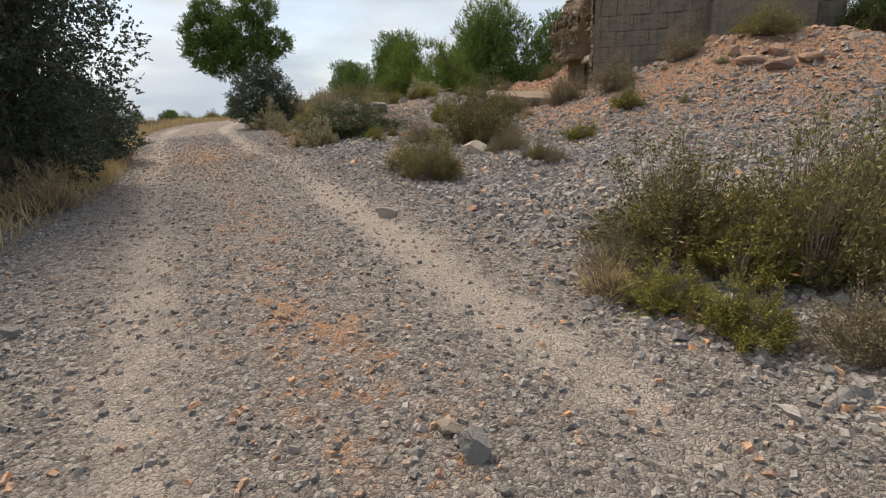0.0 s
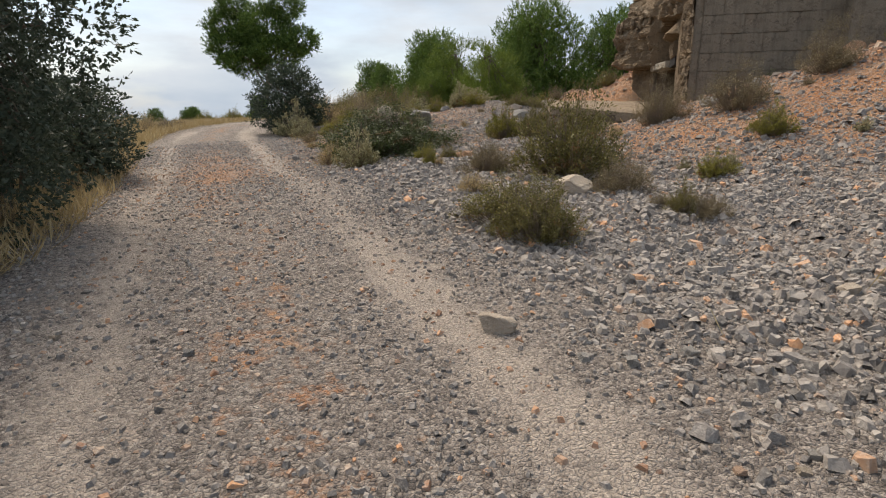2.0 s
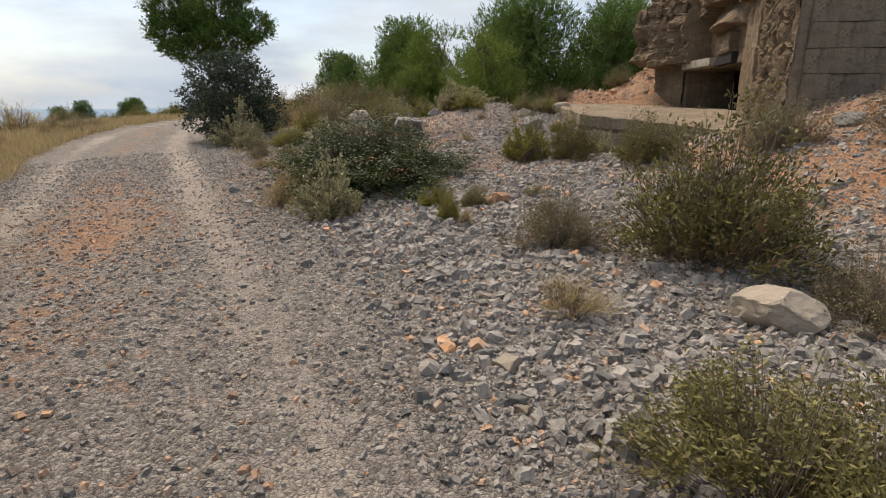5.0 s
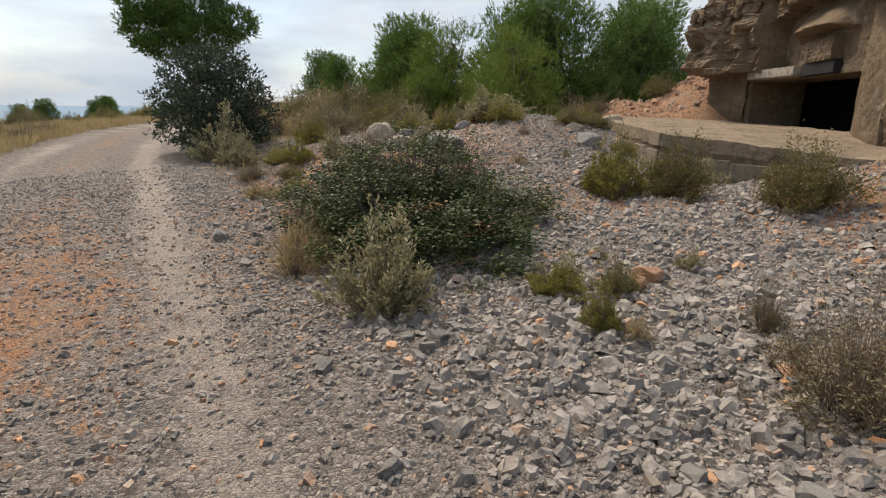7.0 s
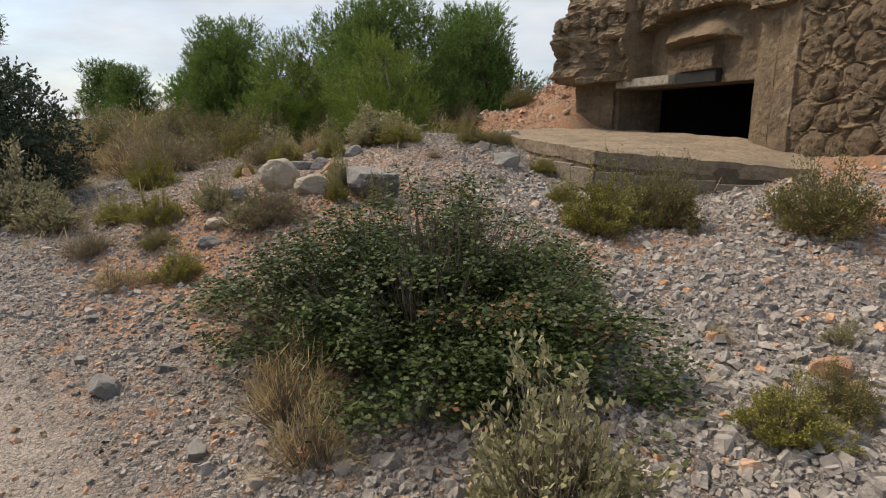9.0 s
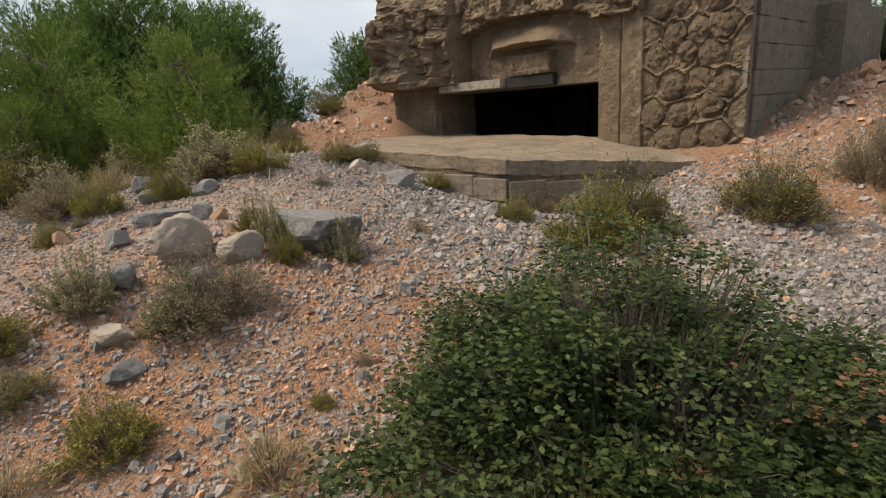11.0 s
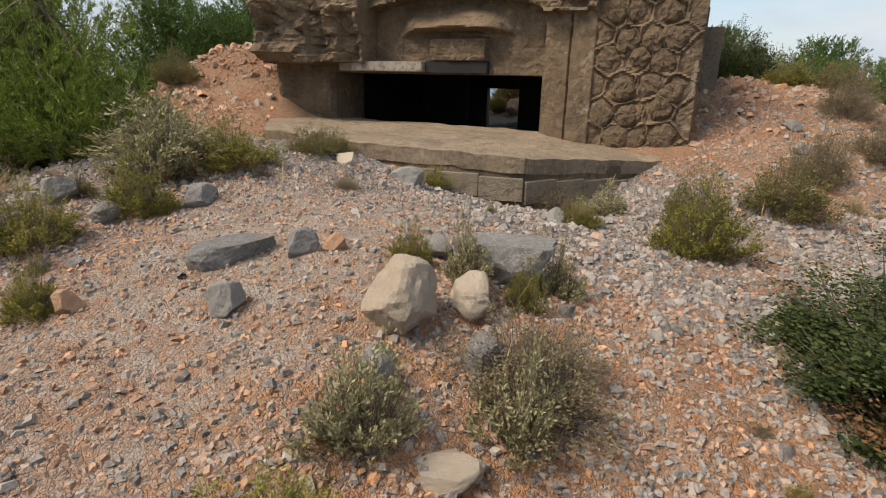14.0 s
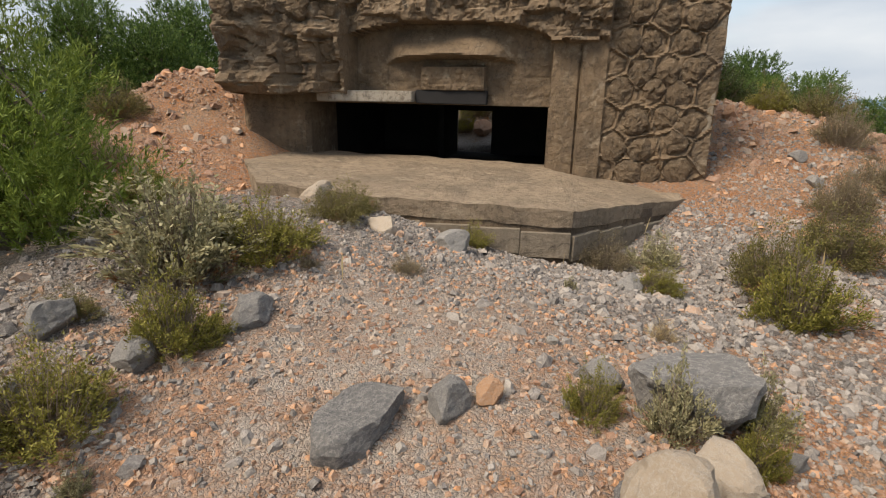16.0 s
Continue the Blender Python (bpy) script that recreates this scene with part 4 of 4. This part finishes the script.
# ---- shrubs by the track and round the bunker ----
shrub_at("olive", -1.2, 4.1, 1.35, 0.78, 0)
shrub_at("rose", -0.5, 3.0, 0.7, 0.36, 0)
shrub_at("rose", -0.95, 3.1, 0.6, 0.32, 1)
shrub_at("straw", -1.3, 3.05, 0.5, 0.3, 1)
shrub_at("dry", 0.1, 3.2, 0.8, 0.5, 2)
shrub_at("olive", -0.21, 5.47, 0.92, 0.88, 1)
shrub_at("rose", -0.73, 3.79, 0.92, 0.49, 2)
shrub_at("dry", -1.41, 3.42, 0.51, 0.42, 3)
shrub_at("olive", -5.19, 5.40, 1.04, 0.54, 4)
shrub_at("dry", -3.84, 6.64, 0.49, 0.31, 5)
shrub_at("rose", -4.07, 9.51, 0.62, 0.45, 6)
shrub_at("olive", -6.03, 7.73, 1.54, 1.13, 8)
shrub_at("olive", -4.79, 5.23, 0.85, 0.55, 9)
shrub_at("straw", -6.45, 6.22, 0.6, 0.26, 10)
shrub_at("dry", -4.87, 10.70, 1.10, 0.77, 12)
shrub_at("rose", -4.32, 8.25, 0.54, 0.31, 13)
shrub_at("olive", -4.05, 6.56, 0.33, 0.35, 14)
shrub_at("rose", -8.78, 7.64, 0.49, 0.31, 15)
shrub_at("oak", -10.75, 8.50, 2.55, 1.00, 16)
shrub_at("sage", -9.75, 6.97, 0.96, 0.66, 17)
shrub_at("rose", -8.36, 7.34, 0.30, 0.26, 20)
shrub_at("olive", -8.48, 7.91, 0.36, 0.26, 21)
shrub_at("dry", -7.61, 7.94, 0.27, 0.29, 22)
shrub_at("dry", -7.15, 7.35, 0.9, 0.58, 23)
shrub_at("olive", -16.84, 15.06, 1.77, 0.98, 26)
shrub_at("sage", -17.28, 10.22, 1.58, 0.96, 28)
shrub_at("rose", -16.18, 11.48, 0.87, 0.66, 30)
shrub_at("dry", -17.25, 14.90, 1.23, 0.94, 32)
shrub_at("olive", -18.75, 15.07, 1.30, 0.87, 33)
shrub_at("sage", -18.77, 11.75, 1.46, 0.74, 34)
shrub_at("olive", -12.08, 14.57, 0.69, 0.37, 41)
shrub_at("rose", -10.52, 15.15, 0.90, 0.34, 42)
shrub_at("dry", -9.50, 12.91, 0.96, 0.42, 43)
shrub_at("sage", -13.71, 14.40, 1.59, 0.50, 44)
shrub_at("rose", -13.23, 13.92, 0.97, 0.50, 48)
shrub_at("sage", -13.84, 14.03, 1.00, 0.69, 49)
shrub_at("olive", -14.56, 13.99, 0.37, 0.21, 50)
shrub_at("sage", -9.09, 12.47, 0.75, 0.39, 52)
shrub_at("dry", -6.25, 11.09, 0.95, 0.90, 53)
shrub_at("olive", -0.35, 4.1, 1.2, 1.0, 0)
shrub_at("olive", 0.6, 4.6, 1.3, 1.0, 1)
shrub_at("olive", -2.5, 12.2, 1.1, 0.6, 2)
shrub_at("rose", -2.9, 13.0, 1.0, 0.55, 2)
shrub_at("oak", -0.9, 15.0, 2.2, 1.5, 1)
shrub_at("oak", 0.6, 13.6, 2.0, 1.3, 2)
shrub_at("dry", -3.9, 11.6, 1.0, 0.7, 1)
shrub_at("dry", -13.1, 18.4, 0.8, 0.5, 0)
shrub_at("rose", -13.0, 17.3, 0.9, 0.5, 1)
shrub_at("olive", -12.2, 20.4, 1.0, 0.6, 2)
shrub_at("straw", -11.2, 7.4, 0.7, 0.45, 0)
shrub_at("straw", -11.4, 7.8, 0.6, 0.4, 1)
shrub_at("straw", -10.9, 7.1, 0.5, 0.35, 2)
shrub_at("dry", -5.0, 7.2, 0.8, 0.5, 0)
shrub_at("dry", -13.1, 10.0, 0.85, 0.5, 0)
shrub_at("sage", -13.3, 9.85, 0.55, 0.42, 1)
shrub_at("sage", -13.95, 10.15, 0.55, 0.42, 2)
shrub_at("sage", -12.75, 10.9, 0.42, 0.4, 0)
shrub_at("rose", -12.95, 11.25, 0.36, 0.3, 1)
shrub_at("sage", -12.15, 10.65, 0.4, 0.36, 1)
shrub_at("rose", -12.6, 10.55, 0.34, 0.34, 2)
shrub_at("rose", -14.5, 9.85, 0.75, 0.42, 0)
shrub_at("olive", -14.15, 9.45, 0.45, 0.22, 1)
shrub_at("rose", -14.95, 12.0, 0.45, 0.26, 2)
shrub_at("rose", -9.7, 10.9, 1.05, 0.76, 0)
shrub_at("olive", -9.1, 11.3, 0.85, 0.8, 1)
shrub_at("olive", -7.75, 10.90, 1.0, 0.72, 1)
shrub_at("rose", -10.2, 12.0, 0.55, 0.3, 2)
shrub_at("rose", -13.5, 9.05, 0.6, 0.32, 1)
shrub_at("straw", -13.9, 8.7, 0.6, 0.25, 1)
shrub_at("dry", -14.9, 9.3, 0.6, 0.32, 2)
shrub_at("straw", -12.6, 8.6, 0.6, 0.24, 0)
shrub_at("straw", -11.9, 8.2, 0.7, 0.4, 2)
shrub_at("rose", -15.6, 10.3, 0.7, 0.36, 2)
shrub_at("sage", -16.4, 10.0, 0.9, 0.5, 1)
shrub_at("dry", -15.4, 13.2, 1.0, 0.55, 0)
shrub_at("rose", -14.9, 13.0, 0.8, 0.45, 1)
shrub_at("sage", -15.8, 14.2, 1.0, 0.6, 2)
shrub_at("rose", -14.2, 13.3, 0.7, 0.5, 2)
shrub_at("straw", -15.3, 14.6, 0.8, 0.5, 0)
shrub_at("rose", -10.75, 13.9, 0.5, 0.28, 1)
shrub_at("olive", -11.7, 14.9, 0.6, 0.36, 1)
shrub_at("olive", -2.7, 20.5, 1.5, 1.1, 2)
shrub_at("rose", -3.4, 20.5, 0.9, 0.6, 1)
shrub_at("olive", -1.7, 20.4, 1.6, 1.2, 0)
shrub_at("rose", -2.3, 20.9, 1.3, 0.9, 0)
shrub_at("olive", -1.6, 21.6, 1.4, 1.0, 1)


def scrub_belt():
    """Low scrub that thickens towards the trees, and dry grass along the verge."""
    rnd = random.Random(21)
    kinds = ("olive", "olive", "rose", "sage", "dry", "straw")
    made = 0
    while made < 112:
        x, y = rnd.uniform(-28, -13.8), rnd.uniform(10, 23.5)
        d = float(lateral(np.array(x), np.array(y)))
        if d < 2.6 or (y < 15 and x > -16.3) or (x > -15 and y < 17) or bool(in_bunker(np.array(x), np.array(y))):
            continue
        w = rnd.uniform(0.9, 1.9)
        shrub_at(rnd.choice(kinds), x, y, w, w * rnd.uniform(0.4, 0.65), rnd.randrange(3))
        made += 1
    for i in range(44):
        x = rnd.uniform(-30, -4)
        d = rnd.uniform(-3.9, -2.55) + (0.6 if x < -7 else 0.0)
        y = float(track_y(x, d))
        w = rnd.uniform(0.5, 1.0)
        shrub_at(rnd.choice(("straw", "straw", "straw", "olive", "dry")), x, y, w, w * rnd.uniform(0.4, 0.7), rnd.randrange(3))
    for i in range(44):
        x = rnd.uniform(-60, -10)
        d = rnd.uniform(-16, -3.5)
        y = float(track_y(x, d))
        w = rnd.uniform(1.0, 2.2)
        shrub_at(rnd.choice(("olive", "olive", "rose", "straw")), x, y, w, w * rnd.uniform(0.4, 0.6), rnd.randrange(3))
    for i in range(26):
        x, y = rnd.uniform(-4, 12), rnd.uniform(15.5, 30)
        if bool(in_bunker(np.array(x), np.array(y))):
            continue
        w = rnd.uniform(0.8, 1.8)
        shrub_at(rnd.choice(("olive", "rose", "oak")), x, y, w, w * 0.6, rnd.randrange(3))
    for i in range(34):
        x, y = rnd.uniform(-15, -2), rnd.uniform(6.5, 14)
        d = float(lateral(np.array(x), np.array(y)))
        if d < 2.6 or bool(in_bunker(np.array(x), np.array(y))) or math.hypot(x + 15.2, y - 10) < 1.3:
            continue
        w = rnd.uniform(0.16, 0.34)
        shrub_at(rnd.choice(("straw", "dry", "rose", "sage")), x, y, w, w * rnd.uniform(0.5, 0.9), rnd.randrange(3))


scrub_belt()
plant_shrubs()


# ---- trees ----
def place(ob, x, y, turn=0.0, s=1.0):
    ob.matrix_basis = pose(x, y, land_at(x, y) - 0.05, 0, 0, turn) @ Matrix.Scale(s, 4)
    return ob


def lumpy(cx, cy, z0, z1, w, n):
    """Lobes that fill an upright egg."""
    out = []
    for i in range(n):
        q = (i + 0.5) / n
        r = w * 0.5 * math.sqrt(max(0.05, 1 - (2 * q - 0.9) ** 2)) * 0.72
        a = i * 2.399
        out.append((cx + r * math.cos(a) * 0.75, cy + r * math.sin(a) * 0.75, z0 + (z1 - z0) * q, w * RNG.uniform(0.17, 0.26), (z1 - z0) * RNG.uniform(0.1, 0.17)))
    return out


verge_oak = make_tree("oak_tree", "tall grey-green holm oak with several thin trunks on the verge", 2.6, (-0.1, 0.1), 0.07,
                      lumpy(0, 0, 0.5, 4.5, 3.0, 30), M_HOLM, 9000, 7, 0.055, 0.03, 0.2, stems=5)
place(verge_oak, -8.95, 1.75)
place(copy_thing(verge_oak, Matrix.Identity(4)), -7.6, -0.1, 130, 0.95)
place(copy_thing(verge_oak, Matrix.Identity(4)), -11.6, 2.2, 250, 0.72)
dark_bush = make_tree("oak_tree", "rounded grey-green holm oak bush beside the track", 1.1, (0, 0), 0.06,
                      lumpy(0, 0, 0.2, 2.3, 3.1, 22), M_HOLM, 6500, 6, 0.06, 0.035, 0.2, stems=4)
place(copy_thing(dark_bush, Matrix.Identity(4)), -13.0, 3.5, 100, 0.68)
place(dark_bush, -18.6, 10.8, 40, 0.9)
umbrella = make_tree("pine_tree", "tall pine with a broad twin-lobed crown above the scrub", 3.9, (0.6, 0.3), 0.2,
                     [(-2.2, 0.2, 4.8, 1.6, 1.0), (-2.7, 0.6, 6.2, 1.4, 1.1), (-0.9, -0.2, 3.7, 1.6, 0.7), (0.8, 0.2, 5.7, 1.6, 1.4), (1.7, 0, 4.3, 1.7, 0.9), (1.9, 0.4, 7.1, 1.2, 0.9), (3.5, -0.3, 4.8, 1.1, 0.7), (-1.8, 0.3, 7.3, 1.0, 0.8), (-0.6, 0, 5.4, 1.0, 0.8)],
                     M_PINE_DK, 9000, 12, 0.17, 0.034, 0.45, shell=0.45, shoot=0.7, gaps=-0.75)
place(umbrella, -50.8, 26.8, 25, 1.4)
young = make_tree("pine_tree", "bushy young pine with bright green upright shoots", 2.2, (0.1, 0), 0.07,
                  random_lobes(2.5, 3.1, 34, 0.06, 0.62), M_PINE, 5200, 24, 0.075, 0.012, 0.85, shell=0.3, shoot=1.9, gaps=-0.2)
place(young, -14.5, 16.2, 0, 0.88)
place(copy_thing(young, Matrix.Identity(4)), -17.2, 17.4, 110, 1.05)
place(copy_thing(young, Matrix.Identity(4)), -16.9, 15.9, 200, 0.6)
mature = make_tree("pine_tree", "dark green pine with ragged upright shoots", 2.8, (0.1, 0.2), 0.1,
                   random_lobes(3.8, 4.0, 34, 0.06, 0.58), M_PINE_DK, 5200, 16, 0.11, 0.022, 0.75, shell=0.35, shoot=1.3, gaps=-0.45)
for x, y, turn, s in ((-9.6, 25.8, 0, 0.8), (-17.2, 33.0, 140, 1.5), (-17.3, 23.3, 70, 1.3), (-22.6, 21.4, 160, 0.98), (-24.2, 23.0, 200, 0.9), (-19.8, 25.5, 30, 1.15), (-15.0, 26.0, 300, 1.15),
                      (-10.6, 27.5, 10, 0.95), (-7.0, 30.0, 90, 1.1), (-34.3, 28.0, 220, 0.8), (-38.0, 30.0, 20, 0.9), (-31.0, 29.5, 50, 0.75), (-44.0, 15.0, 150, 0.42), (-60.0, 18.0, 60, 0.5),
                      (-62.0, 24.0, 10, 0.5), (-68.0, 27.0, 80, 0.6), (-75.0, 30.0, 140, 0.6), (-50.0, 26.0, 240, 0.6), (1.5, 18.2, 40, 0.85), (4.3, 17.0, 120, 0.8), (7.2, 15.6, 260, 0.8), (10.0, 14.6, 20, 0.9), (12.5, 17.5, 200, 1.1), (8.5, 20.0, 310, 1.1), (3.0, 24.0, 0, 1.2), (5.0, 12.2, 75, 0.6)):
    place(copy_thing(mature, Matrix.Identity(4)), x, y, turn, s)
place(mature, -27.5, 26.5, 45, 0.9)

# ---- single rocks ----
GREY_ROCK, PALE_ROCK, ORANGE_ROCK = "angular grey limestone rock lying on gravel", "pale buff limestone rock among dry shrubs", "small orange sandstone rock on gravel"
boulder(-13.85, 12.0, 0.55, 0.4, 0.3, M_SLATE, "flat-topped grey limestone rock half sunk in gravel", 20, 0.3, 1, True)
boulder(-12.35, 10.95, 0.72, 0.5, 0.5, M_SLATE, "dark tilted limestone slab over the gravel bank", -30, 0.1, 2, True)
boulder(-12.95, 10.62, 0.36, 0.26, 0.24, M_PALE, PALE_ROCK, 50, 0.15, 3)
boulder(-13.42, 10.65, 0.41, 0.38, 0.4, M_PALE, "large pale buff limestone rock among dry shrubs", 10, 0.1, 4)
boulder(-13.7, 9.85, 0.34, 0.18, 0.13, M_PALE, PALE_ROCK, -20, 0.2, 5)
boulder(-13.29, 11.64, 0.17, 0.14, 0.13, M_ORANGE, ORANGE_ROCK, 0, 0.1, 6)
boulder(-13.73, 13.24, 0.32, 0.22, 0.2, M_ROCK, GREY_ROCK, 15, 0.2, 7)
boulder(-14.65, 13.95, 0.3, 0.24, 0.24, M_ROCK, GREY_ROCK, 60, 0.1, 8)
boulder(-15.0, 13.3, 0.24, 0.2, 0.2, M_ROCK, GREY_ROCK, 0, 0.1, 9)
boulder(-14.44, 13.27, 0.25, 0.2, 0.18, M_ROCK, GREY_ROCK, 80, 0.1, 10)
boulder(-13.5, 11.75, 0.26, 0.2, 0.2, M_ROCK, GREY_ROCK, 33, 0.15, 11)
boulder(-14.81, 11.85, 0.15, 0.13, 0.15, M_ORANGE, ORANGE_ROCK, 5, 0.1, 12)
boulder(-14.12, 11.33, 0.22, 0.18, 0.19, M_ROCK, GREY_ROCK, 45, 0.1, 13)
boulder(-1.01, 1.34, 0.14, 0.11, 0.12, M_ROCK, GREY_ROCK, 0, 0.1, 14)
boulder(-1.17, 1.38, 0.11, 0.08, 0.05, M_PALE, "flat buff stone lying on the track", 10, 0.1, 15)
boulder(-8.41, 8.3, 0.2, 0.14, 0.14, M_ORANGE, ORANGE_ROCK, 20, 0.1, 16)
boulder(-8.4, 8.05, 0.14, 0.1, 0.1, M_ORANGE, ORANGE_ROCK, 70, 0.1, 17)
boulder(-3.97, 3.58, 0.22, 0.16, 0.12, M_PALE, "light grey stone on the edge of the track", 15, 0.1, 18)
boulder(-5.42, 6.85, 0.46, 0.32, 0.26, M_PALE, "whitish limestone boulder behind a shrub", 0, 0.15, 19)
boulder(-12.45, 7.32, 0.2, 0.15, 0.14, M_ROCK, GREY_ROCK, 0, 0.1, 20)
boulder(-2.0, 10.6, 0.4, 0.36, 0.24, M_RED, "rusty red rock on the spoil mound", 0, 0.2, 21)
boulder(-2.5, 10.9, 0.45, 0.3, 0.2, M_RED, "rusty red rock on the spoil mound", 40, 0.2, 22)
boulder(-1.6, 10.9, 0.4, 0.3, 0.2, M_RED, "rusty red rock on the spoil mound", 70, 0.2, 31)
boulder(-2.2, 11.3, 0.35, 0.3, 0.22, M_RED, "rusty red rock on the spoil mound", 10, 0.2, 32)
boulder(-2.9, 11.2, 0.3, 0.25, 0.2, M_RED, "rusty red rock on the spoil mound", 120, 0.2, 33)
boulder(-3.9, 13.4, 0.36, 0.26, 0.26, M_ORANGE, "orange rock on top of the spoil mound", 15, 0.1, 23)
boulder(-11.3, 13.7, 0.45, 0.3, 0.24, M_ROCK, GREY_ROCK, 0, 0.2, 24)
boulder(-10.4, 12.2, 0.3, 0.22, 0.2, M_ROCK, GREY_ROCK, 50, 0.15, 25)
boulder(-11.8, 14.2, 0.4, 0.25, 0.22, M_PALE, "pale stone against the concrete apron", 70, 0.2, 26)
boulder(-5.6, 11.6, 0.3, 0.22, 0.18, M_ROCK, GREY_ROCK, 10, 0.1, 27)
boulder(-5.0, 12.0, 0.26, 0.2, 0.18, M_ROCK, GREY_ROCK, 100, 0.1, 28)
boulder(-13.55, 9.5, 0.22, 0.16, 0.13, M_ROCK, GREY_ROCK, 25, 0.1, 29)
boulder(-13.4, 10.75, 0.26, 0.2, 0.18, M_ROCK, GREY_ROCK, 65, 0.1, 30)

boulder(-3.3, 19.9, 0.8, 0.5, 0.45, M_RED, "rusty red rock behind the bunker", 30, 0.15, 34)
boulder(-2.6, 19.9, 0.6, 0.5, 0.4, M_ROCK, GREY_ROCK, 70, 0.15, 35)
boulder(-13.2, 10.25, 0.24, 0.2, 0.18, M_ROCK, GREY_ROCK, 20, 0.1, 36)
boulder(-13.75, 10.35, 0.22, 0.16, 0.2, M_ROCK, GREY_ROCK, 70, 0.1, 37)
boulder(-12.6, 11.4, 0.26, 0.2, 0.18, M_ROCK, GREY_ROCK, 110, 0.1, 38)
boulder(-11.6, 15.6, 0.5, 0.35, 0.3, M_PALE, "pale stone against the concrete apron", 20, 0.15, 39)

# ---- gravel ----
build_gravel()
build_grass()


def loose_stones():
    """The larger loose stones nearest the walk, each one apart."""
    rnd = random.Random(12)
    meshes = []
    for i in range(8):
        bm = bmesh.new()
        bmesh.ops.create_cube(bm, size=1.0)
        bmesh.ops.subdivide_edges(bm, edges=list(bm.edges), cuts=1)
        for v in bm.verts:
            v.co = v.co.normalized() * 0.5 * rnd.uniform(0.62, 1.12) * (1.0 if v.co.z < 0 else rnd.uniform(0.7, 1.0)) * 0.85 + v.co * 0.16
            v.co.z *= 0.6
        me = bpy.data.meshes.new("stone")
        bm.to_mesh(me)
        bm.free()
        me.materials.append(M_ROCK if i < 6 else M_PALE)
        meshes.append(me)
    made = 0
    while made < 290:
        x = rnd.uniform(-15.5, 0.5)
        d = rnd.choice((rnd.uniform(-2.6, -1.5), rnd.uniform(1.4, 4.2), rnd.uniform(1.4, 6.5), rnd.uniform(-1.5, 1.5)))
        y = float(track_y(x, d))
        if bool(in_bunker(np.array(x), np.array(y))):
            continue
        if rnd.random() > float(gravel_weight(np.array([x]), np.array([y]))[0]) + 0.1:
            continue
        s = rnd.uniform(0.05, 0.09) if abs(d) < 1.5 else rnd.uniform(0.07, 0.17)
        ob = new("stone", rnd.choice(meshes))
        ob.parent = ground
        ob.matrix_basis = pose(x, y, land_at(x, y) + s * 0.12, rnd.uniform(-14, 14), rnd.uniform(-14, 14), rnd.uniform(0, 360)) @ Matrix.Diagonal((s, s * rnd.uniform(0.6, 1), s * rnd.uniform(0.7, 1.1), 1))
        made += 1


loose_stones()
